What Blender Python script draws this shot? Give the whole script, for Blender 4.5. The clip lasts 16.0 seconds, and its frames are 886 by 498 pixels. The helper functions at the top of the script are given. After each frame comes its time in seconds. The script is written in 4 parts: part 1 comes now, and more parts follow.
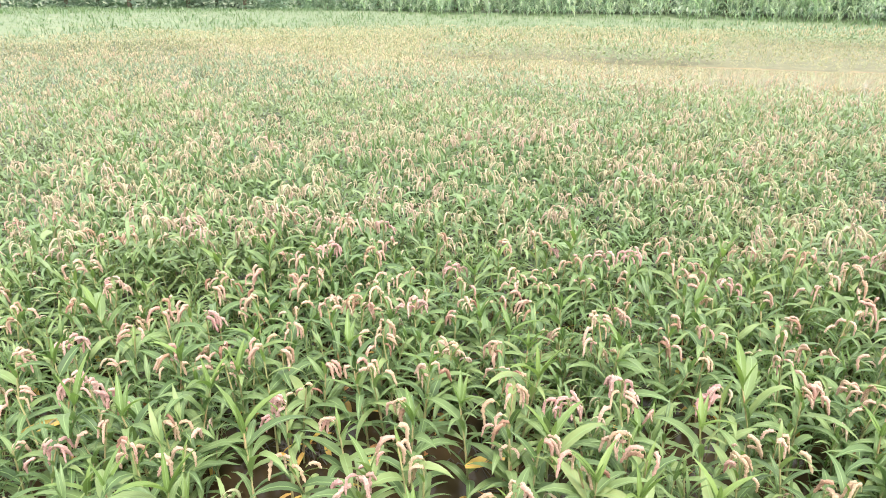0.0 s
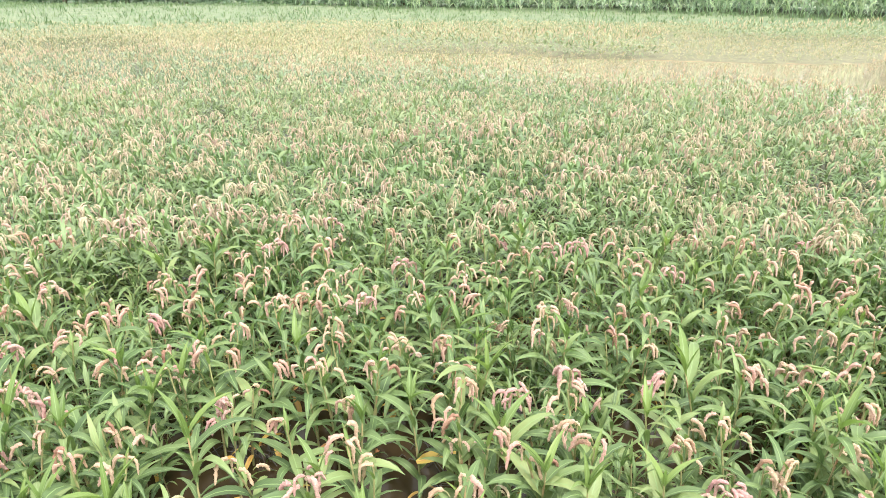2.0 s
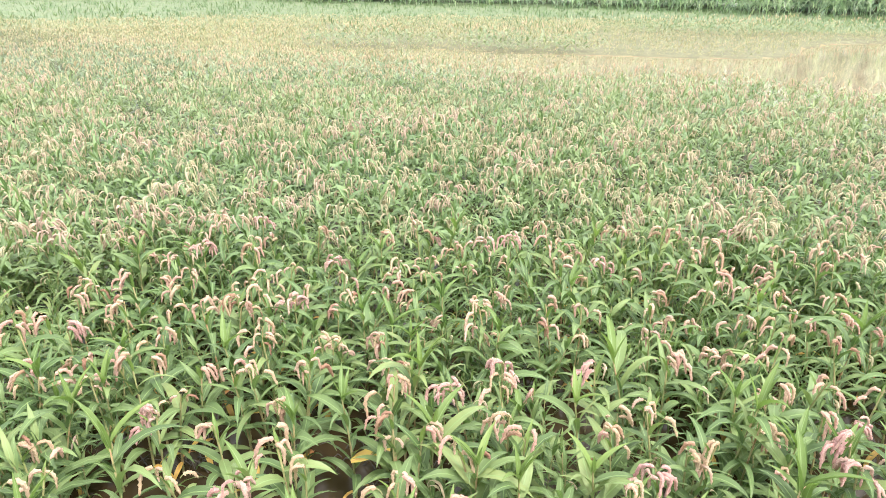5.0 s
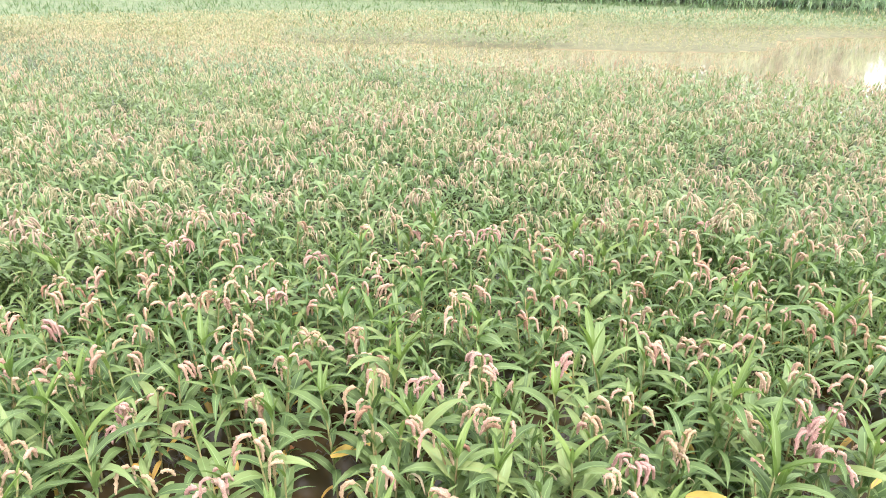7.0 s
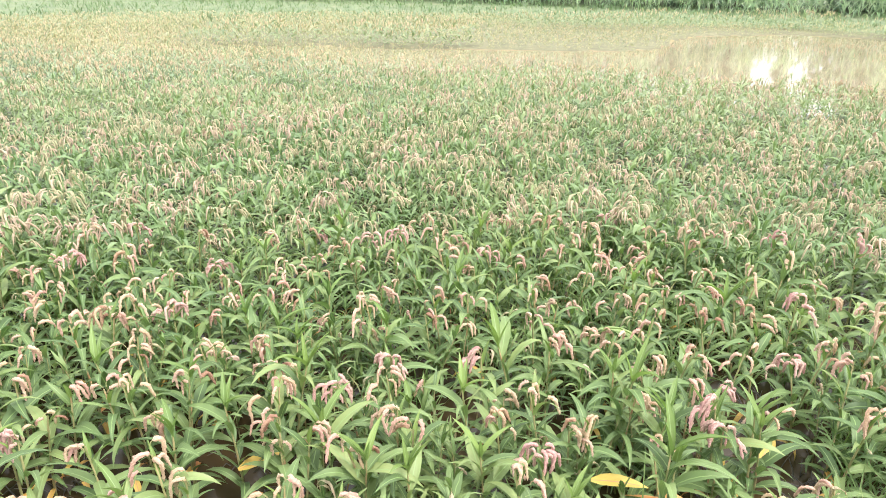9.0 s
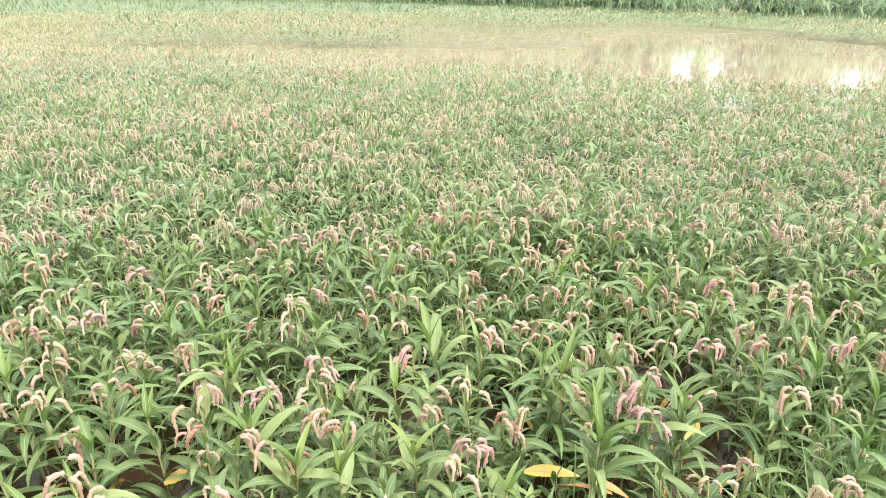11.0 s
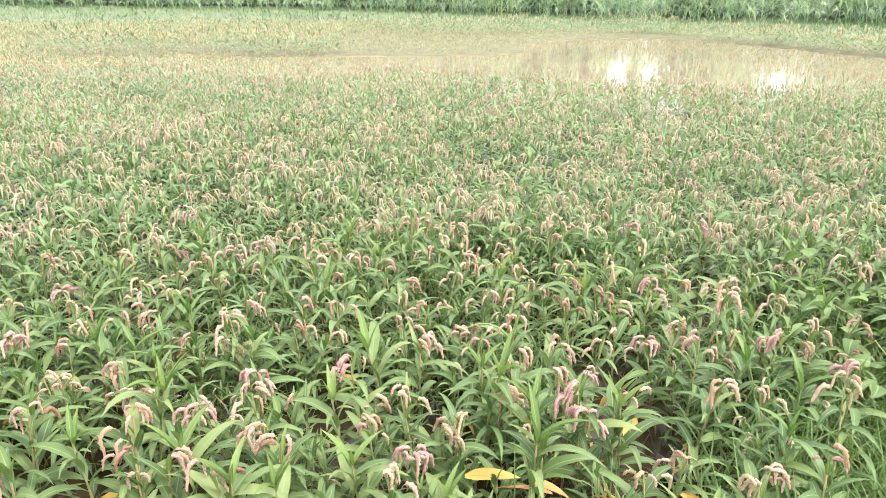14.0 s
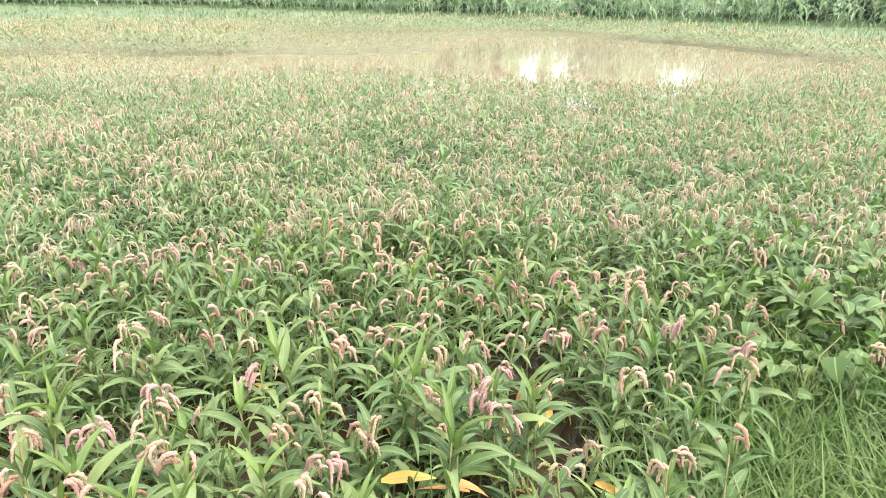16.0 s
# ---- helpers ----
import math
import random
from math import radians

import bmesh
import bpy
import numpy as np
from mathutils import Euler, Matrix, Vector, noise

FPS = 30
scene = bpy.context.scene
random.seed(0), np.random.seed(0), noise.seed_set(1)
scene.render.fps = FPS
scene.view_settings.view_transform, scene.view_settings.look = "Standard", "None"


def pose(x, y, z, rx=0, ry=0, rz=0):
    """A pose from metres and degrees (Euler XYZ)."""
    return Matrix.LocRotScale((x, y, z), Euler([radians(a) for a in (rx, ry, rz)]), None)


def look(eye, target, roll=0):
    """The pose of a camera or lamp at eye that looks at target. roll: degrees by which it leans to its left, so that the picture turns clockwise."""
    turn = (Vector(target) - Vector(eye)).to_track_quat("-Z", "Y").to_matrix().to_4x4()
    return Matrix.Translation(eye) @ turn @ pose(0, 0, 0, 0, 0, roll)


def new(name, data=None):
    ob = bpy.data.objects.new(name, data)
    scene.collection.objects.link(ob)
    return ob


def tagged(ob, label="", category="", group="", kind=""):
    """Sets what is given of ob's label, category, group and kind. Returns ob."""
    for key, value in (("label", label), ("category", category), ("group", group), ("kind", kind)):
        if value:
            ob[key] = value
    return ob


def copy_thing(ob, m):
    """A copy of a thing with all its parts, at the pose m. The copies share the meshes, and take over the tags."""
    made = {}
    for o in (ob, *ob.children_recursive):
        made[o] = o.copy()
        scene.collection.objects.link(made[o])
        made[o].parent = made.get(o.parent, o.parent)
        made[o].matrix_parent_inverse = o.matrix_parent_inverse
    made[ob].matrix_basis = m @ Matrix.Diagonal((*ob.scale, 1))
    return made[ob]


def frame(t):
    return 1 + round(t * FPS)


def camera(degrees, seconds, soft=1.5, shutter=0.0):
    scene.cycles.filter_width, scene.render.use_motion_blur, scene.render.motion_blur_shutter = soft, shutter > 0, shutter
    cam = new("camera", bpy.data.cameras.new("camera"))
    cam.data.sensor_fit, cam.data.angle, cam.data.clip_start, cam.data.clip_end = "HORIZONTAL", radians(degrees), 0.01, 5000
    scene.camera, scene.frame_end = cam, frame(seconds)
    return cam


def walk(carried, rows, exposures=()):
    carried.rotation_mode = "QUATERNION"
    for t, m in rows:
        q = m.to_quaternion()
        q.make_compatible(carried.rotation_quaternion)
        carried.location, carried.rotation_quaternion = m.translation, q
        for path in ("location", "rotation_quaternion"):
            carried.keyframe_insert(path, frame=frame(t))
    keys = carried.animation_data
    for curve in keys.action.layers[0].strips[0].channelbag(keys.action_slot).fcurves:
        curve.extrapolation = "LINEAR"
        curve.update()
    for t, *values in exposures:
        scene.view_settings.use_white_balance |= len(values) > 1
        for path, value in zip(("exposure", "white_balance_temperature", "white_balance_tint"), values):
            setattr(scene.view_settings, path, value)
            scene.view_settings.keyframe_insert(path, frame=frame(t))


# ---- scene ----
cam = camera(64.8, 16.0, soft=0.92)
PATH = [
    (0, (0.003, -0.003, 1.692), (0.004, 1.878, 1.012), 0.1),
    (0.5, (0.013, -0.001, 1.692), (0.061, 1.876, 1.003), 0.2),
    (1, (0.019, 0.002, 1.688), (0.116, 1.875, 0.993), 0.4),
    (1.5, (0.025, 0.005, 1.687), (0.145, 1.876, 0.991), 0.2),
    (2, (0.028, 0.005, 1.688), (0.162, 1.876, 0.995), 0.1),
    (2.5, (0.036, 0.003, 1.689), (0.199, 1.871, 0.996), -0.0),
    (3, (0.045, 0.002, 1.688), (0.238, 1.87, 1.001), -0.0),
    (3.5, (0.055, 0.001, 1.688), (0.297, 1.86, 0.991), 0.3),
    (4, (0.063, 0.003, 1.688), (0.347, 1.854, 0.986), 0.5),
    (4.2, (0.065, 0.005, 1.688), (0.358, 1.854, 0.985), 0.50),
    (6.3, (0.068, 0.007, 1.688), (0.373, 1.854, 0.983), 0.50),
    (6.5, (0.069, 0.007, 1.688), (0.377, 1.854, 0.983), 0.5),
    (7, (0.083, 0.004, 1.681), (0.432, 1.838, 0.965), 0.4),
    (7.5, (0.091, -0.001, 1.679), (0.51, 1.821, 0.966), 0.8),
    (8, (0.103, -0.008, 1.677), (0.569, 1.799, 0.958), 0.6),
    (8.5, (0.114, -0.009, 1.679), (0.638, 1.783, 0.964), 0.5),
    (9, (0.129, -0.007, 1.678), (0.708, 1.77, 0.966), 0.5),
    (9.5, (0.14, -0.003, 1.673), (0.789, 1.747, 0.954), 0.8),
    (10, (0.154, -0.004, 1.669), (0.867, 1.722, 0.952), 0.8),
    (10.2, (0.155, -0.005, 1.67), (0.887, 1.712, 0.952), 0.8),
    (12.3, (0.165, -0.01, 1.671), (0.921, 1.702, 0.966), 0.50),
    (12.5, (0.165, -0.01, 1.671), (0.921, 1.702, 0.966), 0.5),
    (13, (0.173, -0.014, 1.673), (0.965, 1.684, 0.974), 0.5),
    (13.5, (0.185, -0.016, 1.668), (1.02, 1.664, 0.975), 0.5),
    (14, (0.199, -0.021, 1.666), (1.087, 1.631, 0.973), 0.5),
    (14.5, (0.214, -0.023, 1.667), (1.155, 1.6, 0.975), 0.5),
    (15, (0.223, -0.023, 1.666), (1.211, 1.574, 0.978), 0.6),
    (15.5, (0.235, -0.017, 1.663), (1.27, 1.549, 0.973), 0.7),
    (16, (0.249, -0.015, 1.659), (1.329, 1.519, 0.964), 0.8),
]
walk(cam, [(t, look(eye, target, roll)) for t, eye, target, roll in PATH])
scene.view_settings.exposure = 2.52

# ---- light: a bright overcast sky, high soft sun ----
SUN_ELEVATION, SUN_TURN = radians(58), radians(150)
world = bpy.data.worlds.new("sky")
scene.world = world
world.use_nodes = True
wn, wl = world.node_tree.nodes, world.node_tree.links
sky = wn.new("ShaderNodeTexSky")
sky.sky_type = "NISHITA"
sky.sun_disc = False
sky.sun_elevation, sky.sun_rotation = SUN_ELEVATION, SUN_TURN
sky.dust_density, sky.air_density = 4.0, 1.0
cloud = wn.new("ShaderNodeMix")
cloud.data_type = "RGBA"
cloud.inputs["Factor"].default_value = 0.8
cloud.inputs["B"].default_value = (10.05, 10.1, 10.25, 1)
wl.new(sky.outputs["Color"], cloud.inputs["A"])
wl.new(cloud.outputs["Result"], wn["Background"].inputs["Color"])
wn["Background"].inputs["Strength"].default_value = 0.058

sun_data = bpy.data.lights.new("sun", "SUN")
sun_data.energy, sun_data.angle, sun_data.color = 1.1, radians(20), (1.0, 0.96, 0.88)
sun = new("sun", sun_data)
sun.matrix_world = look((0, 0, 30), (
    -30 * math.cos(SUN_ELEVATION) * math.sin(SUN_TURN),
    -30 * math.cos(SUN_ELEVATION) * math.cos(SUN_TURN),
    30 - 30 * math.sin(SUN_ELEVATION)))


# ---- materials ----
def material(name):
    mat = bpy.data.materials.new(name)
    mat.use_nodes = True
    return mat, mat.node_tree.nodes, mat.node_tree.links, mat.node_tree.nodes["Principled BSDF"]


def ramp(nodes, stops):
    node = nodes.new("ShaderNodeValToRGB")
    while len(node.color_ramp.elements) < len(stops):
        node.color_ramp.elements.new(0.5)
    for element, (at, colour) in zip(node.color_ramp.elements, stops):
        element.position, element.color = at, (*colour, 1)
    return node


def mixed(nodes, links, kind, factor, a, b):
    node = nodes.new("ShaderNodeMix")
    node.data_type, node.blend_type = "RGBA", kind
    for socket, value in (("Factor", factor), ("A", a), ("B", b)):
        if isinstance(value, bpy.types.NodeSocket):
            links.new(value, node.inputs[socket])
        else:
            node.inputs[socket].default_value = value if isinstance(value, float) else (*value, 1)
    return node.outputs["Result"]


def textured(nodes, links, scale, detail=3.0, rough=0.6):
    where = nodes.new("ShaderNodeNewGeometry")
    tex = nodes.new("ShaderNodeTexNoise")
    tex.inputs["Scale"].default_value, tex.inputs["Detail"].default_value = scale, detail
    tex.inputs["Roughness"].default_value = rough
    links.new(where.outputs["Position"], tex.inputs["Vector"])
    return tex.outputs["Fac"]


def chance(nodes, links, joined):
    """A random number for each piece: by object, or by island in a joined mesh."""
    if joined:
        return nodes.new("ShaderNodeNewGeometry").outputs["Random Per Island"]
    return nodes.new("ShaderNodeObjectInfo").outputs["Random"]


def leaf_material(name, stops, joined, thin=0.3, rib=(0.21, 0.30, 0.12), gloss=0.48):
    mat, n, k, bsdf = material(name)
    tone = ramp(n, stops)
    k.new(chance(n, k, joined), tone.inputs["Fac"])
    blotch = ramp(n, [(0.3, (0.82, 0.86, 0.8)), (0.7, (1.12, 1.08, 1.1))])
    k.new(textured(n, k, 9.0), blotch.inputs["Fac"])
    colour = mixed(n, k, "MULTIPLY", 1.0, tone.outputs["Color"], blotch.outputs["Color"])
    patch = ramp(n, [(0.35, (0.85, 0.9, 0.88)), (0.65, (1.16, 1.08, 1.08))])
    k.new(textured(n, k, 0.7), patch.inputs["Fac"])
    colour = mixed(n, k, "MULTIPLY", 1.0, colour, patch.outputs["Color"])
    uv = n.new("ShaderNodeUVMap")
    uv.uv_map = "UVMap"
    split = n.new("ShaderNodeSeparateXYZ")
    k.new(uv.outputs["UV"], split.inputs["Vector"])
    # pale midrib, faint side veins
    off = n.new("ShaderNodeMath"); off.operation = "SUBTRACT"; off.inputs[1].default_value = 0.5
    k.new(split.outputs["X"], off.inputs[0])
    size = n.new("ShaderNodeMath"); size.operation = "ABSOLUTE"
    k.new(off.outputs[0], size.inputs[0])
    vein = ramp(n, [(0.025, (1, 1, 1)), (0.06, (0, 0, 0))])
    k.new(size.outputs[0], vein.inputs["Fac"])
    colour = mixed(n, k, "MIX", vein.outputs["Color"], colour, rib)
    slope = n.new("ShaderNodeMath"); slope.operation = "MULTIPLY_ADD"; slope.inputs[1].default_value = -0.35
    k.new(size.outputs[0], slope.inputs[0]); k.new(split.outputs["Y"], slope.inputs[2])
    wave = n.new("ShaderNodeMath"); wave.operation = "MULTIPLY"; wave.inputs[1].default_value = 85.0
    k.new(slope.outputs[0], wave.inputs[0])
    ripple = n.new("ShaderNodeMath"); ripple.operation = "SINE"
    k.new(wave.outputs[0], ripple.inputs[0])
    bump = n.new("ShaderNodeBump"); bump.inputs["Strength"].default_value = 0.14; bump.inputs["Distance"].default_value = 0.002
    k.new(ripple.outputs[0], bump.inputs["Height"])
    k.new(colour, bsdf.inputs["Base Color"])
    k.new(bump.outputs["Normal"], bsdf.inputs["Normal"])
    bsdf.inputs["Roughness"].default_value, bsdf.inputs["Specular IOR Level"].default_value = gloss, 0.38
    through_leaf = n.new("ShaderNodeBsdfTranslucent")
    k.new(mixed(n, k, "MULTIPLY", 1.0, colour, (1.2, 1.35, 0.85)), through_leaf.inputs["Color"])
    blend = n.new("ShaderNodeMixShader"); blend.inputs["Fac"].default_value = thin
    k.new(bsdf.outputs[0], blend.inputs[1]); k.new(through_leaf.outputs[0], blend.inputs[2])
    k.new(blend.outputs[0], n["Material Output"].inputs["Surface"])
    return mat


def spike_material(name, stops, joined):
    mat, n, k, bsdf = material(name)
    tone = ramp(n, stops)
    if joined:
        # whole heads lean to one tone, single spikes differ a little
        patch = n.new("ShaderNodeMath"); patch.operation = "MULTIPLY_ADD"
        patch.inputs[1].default_value, patch.inputs[2].default_value = 2.2, -0.85
        k.new(textured(n, k, 3.2, 1.0), patch.inputs[0])
        blur = n.new("ShaderNodeMath"); blur.operation = "MULTIPLY_ADD"; blur.inputs[1].default_value = 0.45
        k.new(chance(n, k, True), blur.inputs[0]); k.new(patch.outputs[0], blur.inputs[2])
        k.new(blur.outputs[0], tone.inputs["Fac"])
    else:
        k.new(chance(n, k, False), tone.inputs["Fac"])
    where = n.new("ShaderNodeNewGeometry")
    cells = n.new("ShaderNodeTexVoronoi"); cells.inputs["Scale"].default_value = 230.0
    k.new(where.outputs["Position"], cells.inputs["Vector"])
    grains = ramp(n, [(0.1, (1.15, 1.16, 1.15)), (0.6, (0.84, 0.72, 0.69))])
    k.new(cells.outputs["Distance"], grains.inputs["Fac"])
    k.new(mixed(n, k, "MULTIPLY", 0.0 if joined else 1.0, tone.outputs["Color"], grains.outputs["Color"]), bsdf.inputs["Base Color"])
    bump = n.new("ShaderNodeBump"); bump.inputs["Strength"].default_value = 1.0; bump.inputs["Distance"].default_value = 0.004
    bump.invert = True
    k.new(cells.outputs["Distance"], bump.inputs["Height"]); k.new(bump.outputs["Normal"], bsdf.inputs["Normal"])
    bsdf.inputs["Roughness"].default_value = 0.75
    petals = n.new("ShaderNodeBsdfTranslucent")
    k.new(tone.outputs["Color"], petals.inputs["Color"])
    blend = n.new("ShaderNodeMixShader"); blend.inputs["Fac"].default_value = 0.4
    k.new(bsdf.outputs[0], blend.inputs[1]); k.new(petals.outputs[0], blend.inputs[2])
    k.new(blend.outputs[0], n["Material Output"].inputs["Surface"])
    return mat


def plain_material(name, stops, scale, rough, joined=None, bump_size=0.0):
    mat, n, k, bsdf = material(name)
    tone = ramp(n, stops)
    k.new(textured(n, k, scale) if joined is None else chance(n, k, joined), tone.inputs["Fac"])
    k.new(tone.outputs["Color"], bsdf.inputs["Base Color"])
    bsdf.inputs["Roughness"].default_value = rough
    if bump_size:
        bump = n.new("ShaderNodeBump"); bump.inputs["Strength"].default_value = 0.6; bump.inputs["Distance"].default_value = bump_size
        k.new(textured(n, k, scale * 4), bump.inputs["Height"]); k.new(bump.outputs["Normal"], bsdf.inputs["Normal"])
    return mat


GREENS = [(0.0, (0.078, 0.130, 0.052)), (0.35, (0.112, 0.178, 0.068)), (0.7, (0.148, 0.218, 0.084)), (1.0, (0.205, 0.266, 0.104))]
PINKS = [(0.0, (0.70, 0.48, 0.42)), (0.25, (0.74, 0.56, 0.47)), (0.5, (0.75, 0.60, 0.48)), (0.75, (0.73, 0.62, 0.45)), (0.92, (0.62, 0.46, 0.33)), (1.0, (0.42, 0.25, 0.18))]
ROSES = [(0.0, (0.68, 0.44, 0.43)), (0.6, (0.74, 0.54, 0.50)), (1.0, (0.76, 0.60, 0.53))]
LEAF = leaf_material("leaf_green", GREENS, False)
LEAF_JOINED = leaf_material("leaf_green_field", GREENS, True)
# the same greens made paler ring by ring, haze put into the colour
LEAF_INNER = leaf_material("leaf_haze_inner_field", [(0.0, (0.114, 0.178, 0.084)), (0.4, (0.153, 0.232, 0.108)), (0.8, (0.192, 0.270, 0.129)), (1.0, (0.24, 0.310, 0.150))], True)
LEAF_OUT = leaf_material("leaf_haze_outer_field", [(0.0, (0.175, 0.230, 0.128)), (0.4, (0.215, 0.278, 0.156)), (0.8, (0.252, 0.312, 0.176)), (1.0, (0.30, 0.346, 0.198))], True)
# the yellow is the far plants' own; their paleness stands for haze
LEAF_FAR = leaf_material("leaf_yellow_haze_field", [(0.0, (0.19, 0.21, 0.12)), (0.5, (0.262, 0.266, 0.158)), (1.0, (0.35, 0.33, 0.215))], True)
# green plants farther out, also paled in colour for distance haze
LEAF_MIDWAY = leaf_material("leaf_green_haze_field", [(0.0, (0.16, 0.22, 0.14)), (0.5, (0.22, 0.28, 0.18)), (1.0, (0.31, 0.33, 0.225))], True)
LEAF_YOUNG = leaf_material("leaf_young", [(0.0, (0.108, 0.175, 0.052)), (1.0, (0.165, 0.245, 0.072))], False, thin=0.32)
LEAF_OLD = leaf_material("leaf_yellowed", [(0.0, (0.62, 0.36, 0.10)), (0.5, (0.66, 0.48, 0.13)), (1.0, (0.55, 0.24, 0.12))], False, rib=(0.6, 0.3, 0.16))
SPIKE = spike_material("spike_pink", PINKS, False)
SPIKE_ROSE = spike_material("spike_rose", ROSES, False)
SPIKE_JOINED = spike_material("spike_pink_field", [(0.0, (0.67, 0.50, 0.42)), (0.3, (0.69, 0.55, 0.42)), (0.6, (0.63, 0.56, 0.38)), (1.0, (0.48, 0.48, 0.29))], True)
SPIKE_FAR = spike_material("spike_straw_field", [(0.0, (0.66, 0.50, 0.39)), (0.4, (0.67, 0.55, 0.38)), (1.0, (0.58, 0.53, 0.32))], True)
STEM = plain_material("stem_green_red", [(0.3, (0.17, 0.20, 0.07)), (0.55, (0.30, 0.27, 0.13)), (0.75, (0.36, 0.18, 0.10))], 14.0, 0.5)
GRASS = leaf_material("grass_blade", [(0.0, (0.105, 0.180, 0.058)), (0.6, (0.160, 0.245, 0.085)), (0.9, (0.22, 0.29, 0.12)), (1.0, (0.36, 0.33, 0.17))], True, thin=0.42, rib=(0.17, 0.24, 0.09))
BANK_GRASS = leaf_material("bank_grass_blade", [(0.0, (0.092, 0.155, 0.082)), (0.6, (0.13, 0.20, 0.108)), (1.0, (0.20, 0.245, 0.145))], True, thin=0.35, rib=(0.22, 0.26, 0.15))
# cane and tree leaves lightened towards blue-green, air haze built into the colour
CANE = leaf_material("cane_leaf_hazed", [(0.0, (0.30, 0.40, 0.35)), (0.55, (0.44, 0.53, 0.47)), (1.0, (0.62, 0.67, 0.60))], True, thin=0.55, rib=(0.42, 0.46, 0.34))
TREE_LEAF = leaf_material("tree_leaf_hazed", [(0.0, (0.16, 0.24, 0.20)), (0.6, (0.225, 0.315, 0.262)), (1.0, (0.31, 0.40, 0.33))], True, thin=0.45, rib=(0.17, 0.24, 0.15))
VINE_LEAF = leaf_material("vine_leaf", [(0.0, (0.085, 0.145, 0.05)), (1.0, (0.15, 0.225, 0.075))], False)
BARK = plain_material("bark", [(0.3, (0.10, 0.08, 0.05)), (0.7, (0.20, 0.16, 0.11))], 8.0, 0.9, None, 0.02)
TWIG = plain_material("dead_twig", [(0.3, (0.03, 0.03, 0.03)), (0.7, (0.12, 0.10, 0.085))], 30.0, 0.8)
MUD = plain_material("mud", [(0.3, (0.16, 0.11, 0.06)), (0.5, (0.22, 0.16, 0.09)), (0.7, (0.30, 0.24, 0.12))], 1.3, 0.9, None, 0.03)

STRAW = plain_material("straw_litter", [(0.3, (0.085, 0.085, 0.045)), (0.5, (0.13, 0.125, 0.07)), (0.7, (0.18, 0.17, 0.10))], 2.5, 0.9, None, 0.04)
TURF = plain_material("turf", [(0.3, (0.085, 0.12, 0.062)), (0.5, (0.122, 0.158, 0.085)), (0.7, (0.19, 0.195, 0.115))], 1.7, 0.9, None, 0.05)


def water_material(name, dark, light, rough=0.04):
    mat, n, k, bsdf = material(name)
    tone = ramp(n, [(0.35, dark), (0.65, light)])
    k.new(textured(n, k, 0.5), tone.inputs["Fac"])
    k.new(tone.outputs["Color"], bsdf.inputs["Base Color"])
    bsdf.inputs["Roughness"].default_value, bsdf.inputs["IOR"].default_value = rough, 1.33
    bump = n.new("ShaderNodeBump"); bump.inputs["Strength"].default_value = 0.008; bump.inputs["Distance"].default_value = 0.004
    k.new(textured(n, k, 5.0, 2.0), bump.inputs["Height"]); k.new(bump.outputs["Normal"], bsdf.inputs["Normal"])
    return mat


# shade between the stems is put into the near water's darker colour
WATER = water_material("shaded_water", (0.030, 0.020, 0.010), (0.055, 0.037, 0.019), 0.12)
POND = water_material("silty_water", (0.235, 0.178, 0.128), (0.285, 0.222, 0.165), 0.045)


# ---- mesh building ----
class Shape:
    """Quads gathered from pieces, each with a material slot and a map."""

    def __init__(self):
        self.v, self.q, self.m, self.u, self.count = [], [], [], [], 0

    def add(self, piece, slot=0, m=None):
        v, q, u = piece
        if m is not None:
            r = np.array(m)
            v = v @ r[:3, :3].T + r[:3, 3]
        self.v.append(v); self.q.append(q + self.count); self.u.append(u)
        self.m.append(np.full(len(q), slot, np.int32)); self.count += len(v)
        return self

    def arrays(self):
        return np.concatenate(self.v), np.concatenate(self.q), np.concatenate(self.m), np.concatenate(self.u)

    def mesh(self, name, materials):
        return mesh_from(name, materials, *self.arrays())


def mesh_from(name, materials, v, q, m, u):
    me = bpy.data.meshes.new(name)
    me.vertices.add(len(v)); me.vertices.foreach_set("co", np.ascontiguousarray(v, np.float32).ravel())
    me.loops.add(4 * len(q)); me.loops.foreach_set("vertex_index", np.ascontiguousarray(q, np.int32).ravel())
    me.polygons.add(len(q)); me.polygons.foreach_set("loop_start", np.arange(0, 4 * len(q), 4, dtype=np.int32))
    me.polygons.foreach_set("loop_total", np.full(len(q), 4, np.int32))
    me.polygons.foreach_set("material_index", np.ascontiguousarray(m, np.int32))
    me.polygons.foreach_set("use_smooth", np.ones(len(q), bool))
    layer = me.uv_layers.new(name="UVMap")
    layer.data.foreach_set("uv", np.ascontiguousarray(u[q.ravel()], np.float32).ravel())
    for mat in materials:
        me.materials.append(mat)
    me.update(calc_edges=True)
    return me


def part(name, mesh, parent, m=None, label=""):
    ob = new(name, mesh)
    ob.parent = parent
    if m is not None:
        ob.matrix_basis = m
    return tagged(ob, label)


def strip(rows):
    """Quads and map over rows of points (rows x columns x 3)."""
    r, c = rows.shape[:2]
    at = np.arange(r * c).reshape(r, c)
    q = np.stack([at[:-1, :-1], at[:-1, 1:], at[1:, 1:], at[1:, :-1]], -1).reshape(-1, 4)
    uu, vv = np.meshgrid(np.linspace(0, 1, c), np.linspace(0, 1, r))
    return rows.reshape(-1, 3), q, np.stack([uu, vv], -1).reshape(-1, 2)


